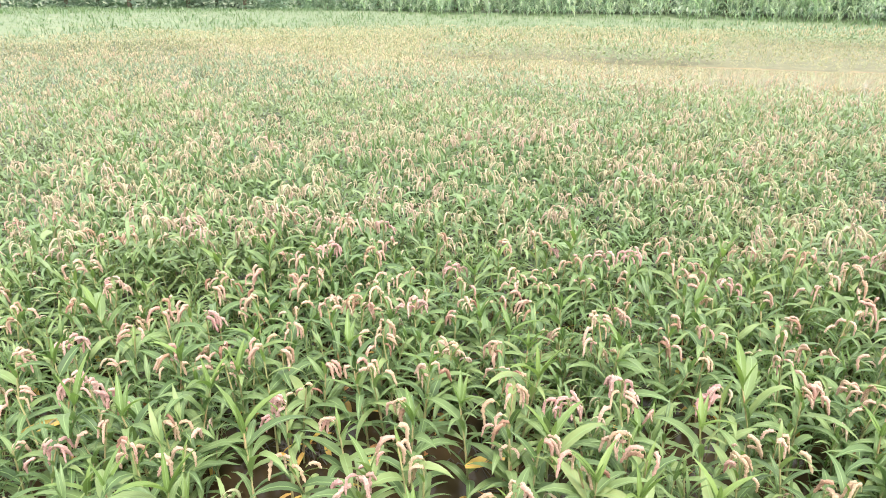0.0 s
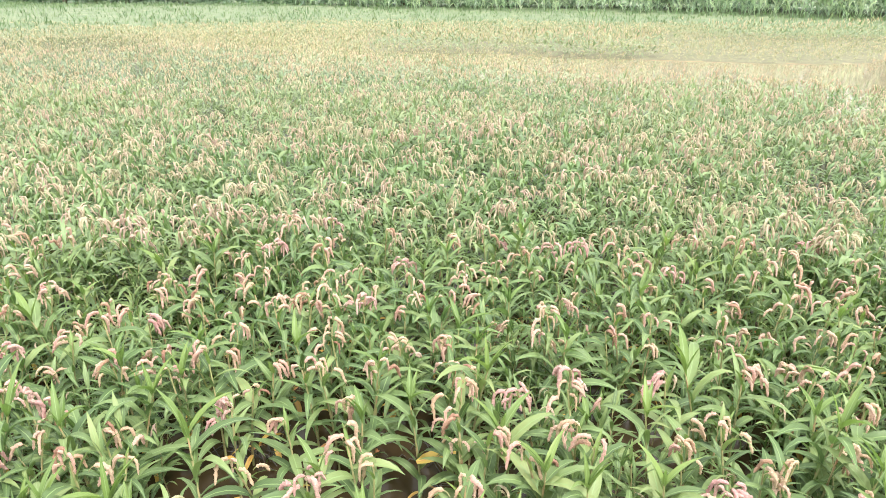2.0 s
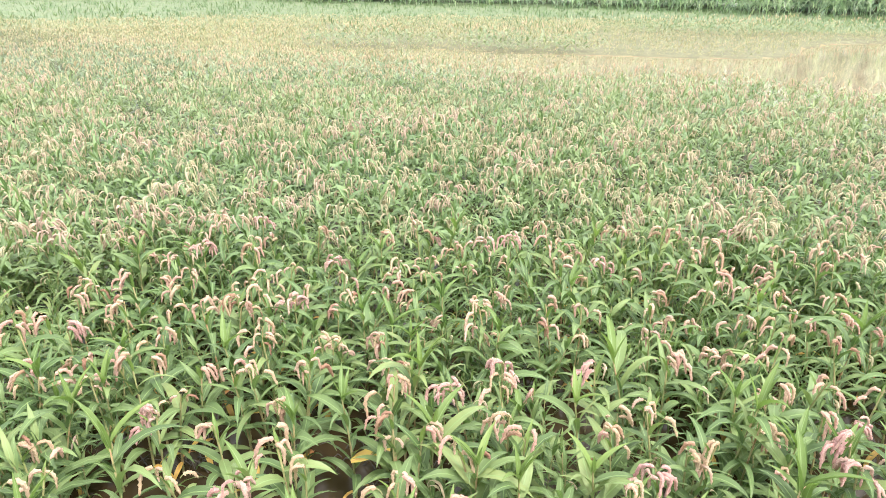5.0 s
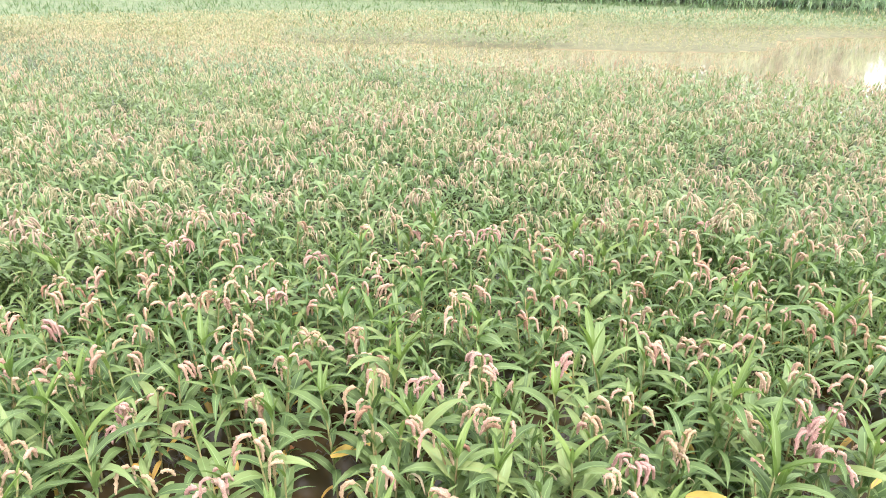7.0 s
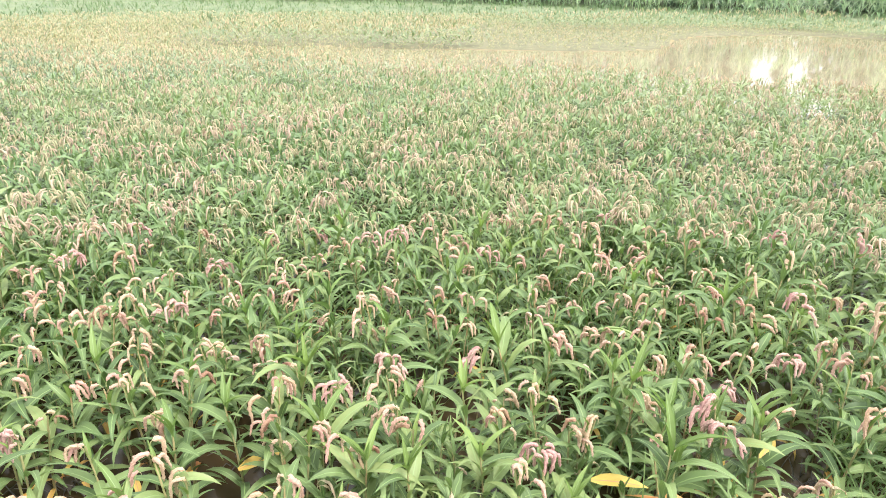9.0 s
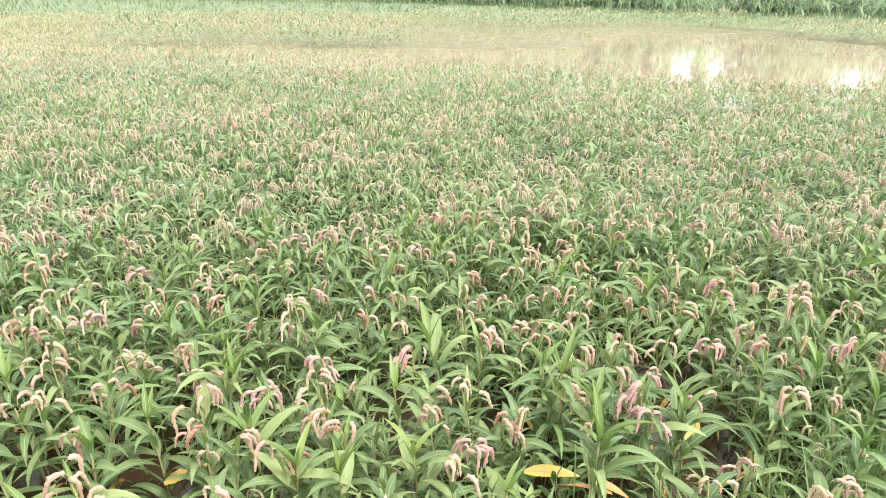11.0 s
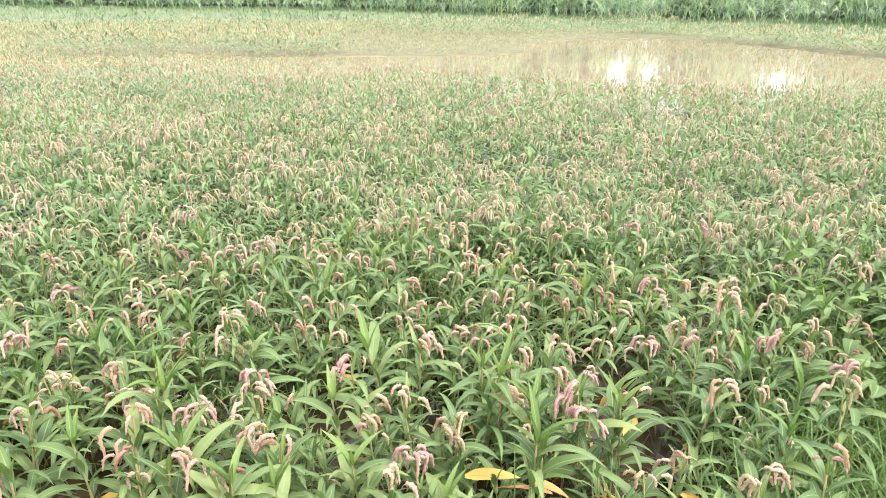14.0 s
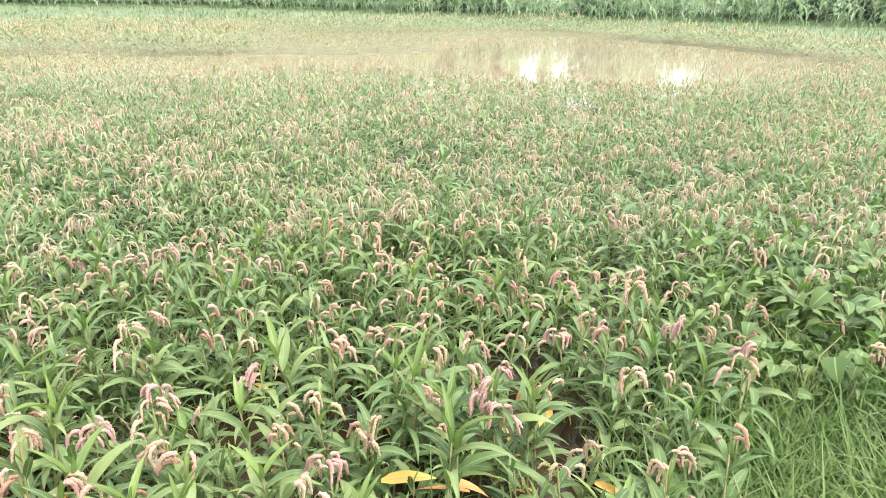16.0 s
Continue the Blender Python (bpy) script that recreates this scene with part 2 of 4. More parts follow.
def leaf_piece(length, width, rise, droop, segs=6, fold=0.35, twist=0.0, sway=0.0, across=3, heart=False):
    """A blade that leaves the stem along +x at the angle rise and bends down by droop (radians)."""
    s = np.linspace(0, 1, segs + 1)
    angle = rise - droop * s ** 1.3
    step = length / segs
    x = np.r_[0, np.cumsum(np.cos((angle[1:] + angle[:-1]) / 2))] * step
    z = np.r_[0, np.cumsum(np.sin((angle[1:] + angle[:-1]) / 2))] * step
    if heart:
        w = width * 1.15 * np.minimum(1.0, (s + 0.12) / 0.26) ** 0.6 * (1.0 - s) ** 0.6 + 0.001
    else:
        w = width * 2.55 * (s + 0.02) ** 0.58 * (1.0 - s) ** 1.05 + 0.0010
    side = np.linspace(-1, 1, across)
    y = np.outer(w, side) / 2
    lift = np.abs(y) * fold
    turn = twist * s[:, None]
    rows = np.stack([
        np.repeat(x[:, None], across, 1) - np.sin(angle)[:, None] * lift,
        y * np.cos(turn) + (sway * length * s ** 2)[:, None],
        np.repeat(z[:, None], across, 1) + np.cos(angle)[:, None] * lift + y * np.sin(turn)], -1)
    return strip(rows)


def tube_piece(points, radii, sides=5, rough=0.0, rng=None):
    points, radii = np.array(points, float), np.array(radii, float)
    along = np.gradient(points, axis=0)
    along /= np.linalg.norm(along, axis=1)[:, None] + 1e-9
    ref = np.array([0.31, 0.85, 0.1])
    a = np.cross(along, ref); a /= np.linalg.norm(a, axis=1)[:, None] + 1e-9
    b = np.cross(along, a)
    th = np.linspace(0, 2 * np.pi, sides + 1)[:-1]
    r = np.repeat(radii[:, None], sides, 1)
    if rough:
        r = r * (1 + rough * rng.uniform(-1, 1, r.shape))
    rows = points[:, None] + r[..., None] * (np.cos(th)[None, :, None] * a[:, None] + np.sin(th)[None, :, None] * b[:, None])
    rows = np.concatenate([rows, rows[:, :1]], 1)
    n, c = len(points), sides + 1
    at = np.arange(n * sides).reshape(n, sides)
    at = np.concatenate([at, at[:, :1]], 1)
    q = np.stack([at[:-1, :-1], at[:-1, 1:], at[1:, 1:], at[1:, :-1]], -1).reshape(-1, 4)
    v = rows[:, :-1].reshape(-1, 3)
    uu, vv = np.meshgrid(np.linspace(0, 1, sides), np.linspace(0, 1, n))
    return v, q, np.stack([uu, vv], -1).reshape(-1, 2)


def spike_points(length, rise, droop, n, stalk=0.0, tight=0.8):
    """A drooping line along +x: a thin stalk, then the spike that hangs over."""
    s = np.linspace(0, 1, n)
    angle = rise - droop * np.clip((s - 0.1) / tight, 0.0, 1.0) ** 0.9
    step = (length + stalk) / (n - 1)
    x = np.r_[0, np.cumsum(np.cos(angle[1:]))] * step
    z = np.r_[0, np.cumsum(np.sin(angle[1:]))] * step
    return np.stack([x, 0 * x, z], -1)


def spike_shape(length, radius, rise, droop, rings, sides, rng, stalk=0.03, tight=0.8):
    skip = 3 if rings > 6 else 1
    line = spike_points(length, rise, droop, rings + skip, stalk, tight)
    s = np.linspace(0, 1, rings)
    r = radius * np.clip(np.minimum((s + 0.03) / 0.12, 1) * (1.0 - 0.45 * s ** 2), 0.1, 1)
    r[-1] *= 0.35
    if rings > 8:
        r = r * np.where(np.arange(rings) % 2, 1.18, 0.84)
    out = Shape()
    out.add(tube_piece(line[skip:], r, sides, 0.34 if rings > 6 else 0.0, rng), 0)
    if rings > 6:
        out.add(tube_piece(line[:4], [0.0016] * 4, 3), 1)
    return out


rng = np.random.default_rng(7)
CANOPY = 0.42
LEAF_SIZES = [(0.20, 0.039), (0.23, 0.045), (0.17, 0.023), (0.21, 0.030), (0.14, 0.026), (0.19, 0.040), (0.23, 0.034), (0.16, 0.019)]
LEAF_BENDS = [(1.0, 1.6), (0.85, 1.5), (1.15, 1.5), (0.6, 1.3), (1.2, 0.9), (0.5, 1.2), (1.05, 2.1), (0.9, 0.8)]
YOUNG = [(0.13, 0.021, 1.2, 0.45), (0.105, 0.016, 1.36, 0.2), (0.16, 0.027, 1.02, 0.8)]
SPIKES = [(0.075, 0.0068, 1.35, 2.8), (0.095, 0.0066, 1.2, 2.7), (0.060, 0.0064, 1.0, 2.4), (0.10, 0.0065, 1.45, 3.0), (0.050, 0.0072, 0.8, 2.0), (0.085, 0.0068, 1.5, 3.05)]
TIGHT = (0.5, 0.58, 0.5, 0.52, 0.7, 0.45)


def leaf_set(segs, across):
    g = np.random.default_rng(11)
    full = []
    for (a, w), (rise, droop) in zip(LEAF_SIZES, LEAF_BENDS):
        full.append(leaf_piece(a, w, rise, droop, segs, g.uniform(0.2, 0.5), g.uniform(-0.5, 0.5), g.uniform(-0.12, 0.12), across))
    for a, w, rise, droop in YOUNG:
        full.append(leaf_piece(a, w, rise, droop, segs, 0.6, g.uniform(-0.3, 0.3), 0.0, across))
    return full


def spike_set(rings, sides, fat=1.0, stalk=0.03, loose=0.0):
    g = np.random.default_rng(13)
    return [spike_shape(a, r * fat, rise, droop, rings, sides, g, stalk, max(t, loose)) for (a, r, rise, droop), t in zip(SPIKES, TIGHT)]


def plan_plant(g, flowers, tall=1.0, spread="round"):
    """One stem: the line it follows, and the slots and poses of its leaves and spikes.
    spread: its spikes hang all round, to both sides ("both") or to +x alone ("side")."""
    h = CANOPY * tall * (g.uniform(0.9, 1.05) if spread == "round" else 1.0)
    lean, way = g.uniform(0.0, 0.10), g.uniform(0, 2 * np.pi)
    zs = np.linspace(-0.12, h, 9)
    bend = (np.clip(zs, 0, None) / h) ** 1.6 * lean
    line = np.stack([bend * math.cos(way), bend * math.sin(way), zs], -1)

    def at(z):
        return Vector([float(np.interp(z, zs, line[:, c])) for c in range(3)])

    leaves, spikes = [], []
    count = int(g.integers(12, 15)) if flowers else int(g.integers(13, 16))
    turn = g.uniform(0, 2 * np.pi)
    for c in range(count):
        z = h * (0.14 + (0.72 if flowers > 2 else 0.80) * c / count)
        turn += 2.4 + g.uniform(-0.4, 0.4)
        which = int(g.integers(0, 8))
        size = g.uniform(0.72, 1.06) * (1.0 if c > 2 else 0.85)
        leaves.append((which, Matrix.LocRotScale(at(z), Euler((g.uniform(-0.35, 0.35), (g.uniform(-0.15, 0.3) if flowers > 2 else g.uniform(-0.45, 0.1)) if c > 0.6 * count else g.uniform(-0.15, 0.35), turn)), (size,) * 3)))
    for c in range(1 if flowers else 4):
        turn += 2.2
        leaves.append((8 + c % 3, Matrix.LocRotScale(at(h * ((0.86 if flowers else 0.95) + 0.02 * c)), Euler((0, g.uniform(-0.1, 0.2), turn)), (g.uniform(0.8, 1.15) * (0.75 if flowers else 1.0),) * 3)))
    # a head of spikes on the tip, some of them lower on a short side branch
    for c in range(flowers):
        facing = {"round": g.uniform(0, 6.28), "both": c * math.pi + g.uniform(-0.9, 0.9), "side": g.uniform(-0.8, 0.8)}[spread]
        top = at(h) + Vector((g.normal(0, 0.007), g.normal(0, 0.007), g.uniform(-0.035, 0.014)))
        if c % 4 == 3:
            top = at(h * 0.92) + 0.04 * Vector((math.cos(facing), math.sin(facing), 0.0))
        size = g.uniform(0.68, 1.06)
        spikes.append((int(g.integers(0, 6)), Matrix.LocRotScale(top, Euler((g.uniform(-0.3, 0.3), g.uniform(-0.35, 0.25), facing)), (size,) * 3)))
    return line, leaves, spikes


def stem_piece(line, sides=5):
    n = len(line)
    radii = np.linspace(0.0048, 0.0024, n) * np.where(np.arange(n) % 2, 1.25, 0.95)
    return tube_piece(line, radii, sides)


PLAN_RNG = np.random.default_rng(21)
LEAFY = [plan_plant(PLAN_RNG, f) for f in (0, 0, 0, 0, 1, 2)]

# ---- ground and water ----
BANK = np.array([(-200, -20), (-60, 8), (-30, 18), (-17, 26), (-11, 31), (-2, 35.5), (8, 34.5), (15, 31), (20, 27.5), (24, 22.5), (24.5, 16), (24, 10), (25, 3), (40, -20), (60, -60)], float)
CANE_LINE = np.array([(-200, 30), (-60, 52), (-35, 57), (-16, 54), (0, 46.5), (14, 42), (21, 36), (25, 30), (29.5, 23), (31.5, 15), (33.5, 6.5), (45, -18)], float)


# the far shore of the channel and the strip behind it, by direction
FAR_SHORE = np.array([(-30, 41), (-3, 20.5), (0.5, 20.5), (2.8, 20.3), (4.7, 18.8), (7.2, 17.8), (9.0, 17.1), (10.5, 16.7), (12.2, 17.2), (14.2, 19.6), (16.4, 21.2), (20.4, 21.2), (21.6, 18.7), (21.0, 17.2), (20.8, 15.2), (20.4, 13.4), (20.2, 11.8), (19.4, 9.6), (19, 7.6), (21.5, 6.5)], float)
ISLAND = np.array([(11.5, 26.0), (13.2, 25.0), (15.0, 24.3), (16.8, 24.6), (20.0, 25.0), (22.0, 23.0), (23.5, 19.0)], float)


def line_at(line, a):
    """How far the line runs from the origin in the direction a (radians to the right of +y)."""
    angles = np.arctan2(line[:, 0], line[:, 1])
    return np.interp(a, angles, np.hypot(line[:, 0], line[:, 1]))


def shore_at(a):
    """Where the ground comes out of the water, by direction."""
    bank = line_at(BANK, a)
    return np.where((a > radians(-2)) & (a < radians(72)), np.minimum(line_at(FAR_SHORE, a) + 0.2, bank), bank)


def ground_height(x, y):
    far, a = np.hypot(x, y), np.arctan2(x, y)
    over, past = far - line_at(BANK, a), far - shore_at(a)
    rise = -0.3 + 0.3 * np.clip(past / 1.0 + 1, 0, 1) + 0.05 * np.clip(past / 1.0, 0, 1) + 0.7 * np.clip(over / 14, 0, 1)
    near = np.clip((0.75 - y) / 0.5, 0, 1) * 0.4
    corner = 0.36 * np.clip((x * 0.55 - y - 0.25) / 0.5, 0, 1) * (x < 9) * np.clip((7 - x) / 3, 0, 1)
    return np.maximum(rise, np.where(far < 30, np.maximum(near, corner) - 0.3, -9))


def ground():
    radii = np.r_[0, np.geomspace(0.35, 12, 36), np.linspace(12.5, 42, 84), 46, 50, 55, 60, 70, 90, 150, 300, 700, 1500]
    th = np.radians(np.r_[np.linspace(-46, 84, 221), np.linspace(90, 314, 38)])
    x, y = radii[:, None] * np.sin(th), radii[:, None] * np.cos(th)
    z = ground_height(x, y)
    v, q, u = strip(np.stack([x, y, z], -1))
    middle = v[q].mean(1)
    beyond = np.hypot(middle[:, 0], middle[:, 1]) > line_at(BANK, np.arctan2(middle[:, 0], middle[:, 1])) - 0.3
    kinds = np.where(middle[:, 2] < -0.01, 0, np.where(beyond, 2, 1)).astype(np.int32)
    ob = new("ground", mesh_from("ground", [MUD, STRAW, TURF], v, q[:, ::-1], kinds, u))
    return tagged(ob, "brown mud and grassy bank round a shallow pond", "ground", kind="structure")


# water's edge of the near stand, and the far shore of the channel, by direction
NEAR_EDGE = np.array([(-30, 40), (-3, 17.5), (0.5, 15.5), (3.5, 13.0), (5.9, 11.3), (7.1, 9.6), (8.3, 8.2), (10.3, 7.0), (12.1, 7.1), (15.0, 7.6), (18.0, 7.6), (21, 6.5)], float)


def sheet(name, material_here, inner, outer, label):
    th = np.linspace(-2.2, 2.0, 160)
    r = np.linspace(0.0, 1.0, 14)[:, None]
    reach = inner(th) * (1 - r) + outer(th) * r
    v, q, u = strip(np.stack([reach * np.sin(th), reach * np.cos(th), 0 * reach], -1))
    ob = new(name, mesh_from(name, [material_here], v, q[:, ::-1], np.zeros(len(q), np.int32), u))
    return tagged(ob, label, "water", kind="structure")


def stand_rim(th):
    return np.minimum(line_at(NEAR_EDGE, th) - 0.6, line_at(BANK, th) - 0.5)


ground()
sheet("water", WATER, lambda th: 0 * th, stand_rim, "shallow water between the plant stems, coloured dark for shade")
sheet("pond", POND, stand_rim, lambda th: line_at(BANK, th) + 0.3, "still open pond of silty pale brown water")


# ---- the flowering marsh plants, near: one by one ----
# where each flowering stem ends, the side to which its spikes hang, how many they are; a star: rose-pink
HEADS_A = [
    (-1.64, 3.20, "B5*"), (-1.76, 3.74, "B5"), (-2.08, 3.82, "R4"), (-1.80, 3.55, "B4"), (-2.20, 3.50, "B3"), (-2.65, 4.09, "B6"), (-2.28, 3.97, "B5"), (-1.78, 3.29, "B2"),
    (-1.75, 3.06, "B2"), (-1.44, 2.84, "B4"), (-1.31, 2.70, "B4"), (-1.16, 2.63, "B5"), (-1.88, 2.78, "R3"), (-1.84, 2.74, "L3"), (-1.43, 2.41, "B6*"), (-1.31, 2.40, "R3"),
    (-1.56, 2.26, "R4"), (-1.01, 2.30, "B5"), (-1.34, 2.20, "B7*"), (-1.18, 2.04, "R5*"), (-1.06, 2.04, "L3"), (-0.89, 1.90, "R3"), (-1.06, 1.89, "L3"), (-1.19, 1.82, "B5*"),
    (-0.87, 1.65, "B5"), (-0.77, 1.78, "B3"), (-0.91, 2.25, "B2"), (-1.10, 2.74, "L4"), (-0.61, 2.55, "B5"), (-0.66, 2.28, "L4"), (-0.61, 2.37, "R2"), (-0.78, 2.23, "B4"),
    (-0.50, 1.93, "L5*"), (-0.45, 1.71, "B3"), (-0.49, 2.21, "B3"), (-0.23, 1.59, "B6*"), (-0.99, 2.66, "R5*"), (-0.79, 2.74, "L4"), (-0.87, 2.73, "R3"), (-1.03, 3.17, "B3"),
    (-1.03, 2.91, "R2"), (-0.64, 3.03, "L4"), (-0.35, 2.75, "L5"), (-0.33, 2.70, "R4"), (-0.76, 3.22, "R2"), (-0.85, 3.06, "L4"),
]
HEADS_B = [
    (-1.12, 3.85, "R3"), (-0.94, 3.72, "R3"), (-0.95, 3.78, "L3"), (-0.73, 3.44, "L4"), (-0.58, 3.37, "B6*"), (-0.75, 3.70, "R3"), (-0.96, 4.23, "B6"), (-0.54, 3.72, "B4"),
    (-0.35, 3.97, "B6*"), (-0.33, 3.30, "B5"), (-0.12, 2.74, "B6*"), (0.05, 3.35, "B7*"), (-0.06, 2.87, "L3"), (-0.02, 3.68, "R4"), (0.06, 2.78, "L2"), (-0.02, 2.51, "R3"),
    (0.04, 2.44, "B3"), (-0.26, 2.79, "B3"), (-0.23, 2.51, "B5"), (-0.23, 2.46, "B4"), (-0.26, 2.21, "R3"), (-0.43, 2.30, "R2"), (-0.32, 2.24, "B2"), (-0.04, 2.10, "B4"),
    (-0.11, 2.04, "L6"), (-0.13, 1.72, "B5"), (-0.05, 1.67, "L2"), (-0.35, 1.99, "L2"), (0.31, 3.57, "R4"), (0.58, 3.56, "R4*"), (0.67, 3.33, "B4"), (0.83, 3.39, "B4*"),
    (0.49, 3.14, "B3"), (1.01, 3.46, "B7*"), (1.19, 3.56, "B5"), (1.30, 3.48, "B3"), (0.39, 2.80, "L4"), (0.74, 2.74, "R4"), (0.61, 2.60, "R3"), (0.63, 2.53, "B4"),
    (0.86, 2.92, "L3"), (0.87, 2.50, "R3"), (1.11, 2.95, "B2"), (1.27, 3.00, "L2"), (1.08, 2.56, "B3"), (0.48, 2.60, "L5"),
]
HEADS_C = [
    (0.23, 2.37, "L6"), (0.60, 2.42, "B3"), (1.05, 2.47, "B6"), (0.94, 2.04, "L7*"), (0.64, 2.16, "B6*"), (0.42, 2.00, "B7*"), (0.24, 2.23, "L3"), (0.31, 2.26, "L2"),
    (0.23, 1.96, "B5"), (0.21, 1.89, "L4"), (0.21, 1.86, "B3"), (0.57, 1.93, "B4"), (0.57, 1.79, "L5"), (0.38, 1.63, "B3"), (0.20, 1.53, "B5"), (0.34, 1.49, "R4"),
    (0.87, 1.71, "B6"), (0.95, 1.84, "B2"), (0.99, 1.73, "R3"), (1.37, 3.11, "B5*"), (1.64, 3.51, "B5"), (0.30, 1.77, "R2"), (0.58, 1.64, "B2"), (2.00, 3.55, "B5"),
    (1.74, 2.96, "L3"), (2.05, 3.26, "B5"), (1.79, 2.73, "R4"), (1.71, 2.65, "B3"), (1.50, 2.76, "R4"), (1.44, 2.42, "L3"), (2.26, 3.38, "B6*"), (2.32, 3.35, "B4"),
    (2.19, 2.94, "B4"), (2.10, 2.76, "L4"), (2.29, 3.02, "B3"), (2.48, 2.85, "L2"), (2.71, 2.97, "B5"), (2.58, 3.01, "B3"), (3.06, 3.20, "B4"), (2.93, 2.78, "B5*"),
    (1.94, 2.29, "R3"), (2.14, 2.35, "R4"), (1.90, 2.08, "R3"), (2.25, 2.29, "R3"), (1.73, 2.40, "B5"), (1.54, 2.13, "L3"),
]
HEADS_D = [
    (1.48, 2.21, "B6"), (1.66, 2.05, "B3"), (1.21, 2.03, "R5"), (1.52, 1.97, "R3"), (1.51, 1.82, "R2"), (1.49, 2.05, "B3"), (1.69, 1.83, "B4"), (1.87, 1.78, "B3"),
    (2.08, 1.96, "B2"), (2.31, 2.01, "B6*"), (2.06, 1.75, "B7*"), (1.72, 1.71, "R4*"), (1.55, 1.66, "R2"), (1.36, 1.72, "R3"), (1.12, 1.54, "L3"), (1.31, 1.62, "R4"),
    (1.30, 1.50, "R3"), (1.50, 1.48, "L7*"), (1.50, 1.43, "B6*"), (1.78, 1.51, "B3"), (0.93, 1.51, "B7*"), (1.05, 1.57, "R4"), (0.80, 1.41, "R3"), (3.23, 2.58, "R5*"),
    (2.66, 2.15, "R2"), (2.13, 1.56, "L4"), (2.20, 1.57, "R3"), (2.47, 1.74, "B5"), (2.38, 1.59, "L3"), (2.77, 1.73, "B4"), (2.66, 1.49, "R3"), (2.46, 1.46, "L5*"),
    (2.63, 1.48, "R2"), (1.95, 1.30, "B5"), (2.15, 1.30, "R3"), (2.23, 1.07, "B4"), (2.99, 1.48, "B4"), (2.81, 1.34, "L3"), (2.49, 1.18, "L3*"), (1.68, 1.17, "L3"),
    (1.85, 1.03, "R4"), (1.68, 0.93, "L2"), (1.49, 1.16, "B3"), (1.96, 0.92, "B2"), (2.95, 0.98, "R4"), (3.36, 1.30, "B3"),
]
HEADS_E = [
    (3.71, 2.25, "B5"), (3.85, 2.13, "B4"), (3.68, 1.81, "B3"), (3.92, 1.40, "B3"),
]

# open water between the stems, and how wide
GAPS = [(0.0, 2.32, 0.13), (0.12, 2.1, 0.13), (0.27, 2.03, 0.10), (-0.3, 2.35, 0.15), (-0.59, 2.44, 0.12), (-0.48, 2.22, 0.14), (-0.2, 2.15, 0.12), (-0.75, 2.3, 0.1), (-0.36, 2.0, 0.14), (-0.3, 1.72, 0.10), (1.08, 2.66, 0.09), (2.36, 2.2, 0.08), (2.01, 1.87, 0.08),
        (2.23, 2.07, 0.09), (2.25, 1.87, 0.08), (1.68, 1.64, 0.13), (1.96, 1.45, 0.10), (3.56, 2.81, 0.12)]


def in_gap(x, y):
    """In a gap, or just before it on the side of the bank."""
    inside = np.zeros(np.shape(x), bool)
    for gx, gy, gr in GAPS:
        along = np.clip((x * gx + y * gy) / (gx * gx + gy * gy), 0.78, 1.0)
        inside |= np.hypot(x - along * gx, y - along * gy) < gr
    return inside


LEAVES_NEAR = []
for index, piece in enumerate(leaf_set(6, 3)):
    LEAVES_NEAR.append(Shape().add(piece).mesh("leaf", [LEAF if index < 8 else LEAF_YOUNG]))
SPIKES_NEAR = [s.mesh("flower_spike", [SPIKE, STEM]) for s in spike_set(14, 6, 1.0)]


SPIKES_ROSE = [s.mesh("flower_spike", [SPIKE_ROSE, STEM]) for s in spike_set(14, 6, 1.0)]
LEAVES_OLD = [Shape().add(leaf_piece(a, w, 0.2, droop, 6, 0.5, tw, 0.1)).mesh("leaf", [LEAF_OLD]) for a, w, droop, tw in ((0.15, 0.03, 1.6, 0.5), (0.12, 0.026, 1.2, -0.7))]


def knotweed(plan, label, rosy=False, withered=0):
    base = new("knotweed_plant")
    base.empty_display_size = 0.05
    line, leaves, spikes = plan
    part("stem", Shape().add(stem_piece(line, 6)).mesh("stem", [STEM]), base)
    for c, (which, m) in enumerate(leaves):
        if c < withered:
            part("leaf", LEAVES_OLD[c % 2], base, m, "withered orange-brown leaf")
        else:
            part("leaf", LEAVES_NEAR[which], base, m)
    for which, m in spikes:
        part("flower_spike", (SPIKES_ROSE if rosy else SPIKES_NEAR)[which], base, m, "drooping rose-pink flower spike" if rosy else "drooping pale pink flower spike")
    return tagged(base, label, "plant", "marsh plants standing in the water")


BLOOM_LABEL = "green knotweed plant with drooping pale pink flower spikes in muddy water"
LEAFY_LABEL = "leafy green knotweed shoot without flowers in muddy water"
ROSE_LABEL = "green knotweed plant with dense rose-pink flower spikes in muddy water"
masters, taken = {}, []


def plant(kind, plan, x, y, height, turn, label, rosy=False, withered=0):
    """A plant of the kind whose tip stands over (x, y); the first of a kind is built, the others are copies."""
    tip = Vector(plan[0][-1])
    size = height / tip.z
    spin = Matrix.Rotation(turn, 4, "Z")
    foot = Vector((x, y, 0)) - spin @ Vector((tip.x, tip.y, 0))
    m = Matrix.Translation(foot) @ spin @ Matrix.Diagonal((1, 1, size, 1))
    taken.append((x, y))
    if kind in masters:
        return copy_thing(masters[kind], m)
    masters[kind] = knotweed(plan, label, rosy, withered)
    masters[kind].matrix_basis = m
    return masters[kind]


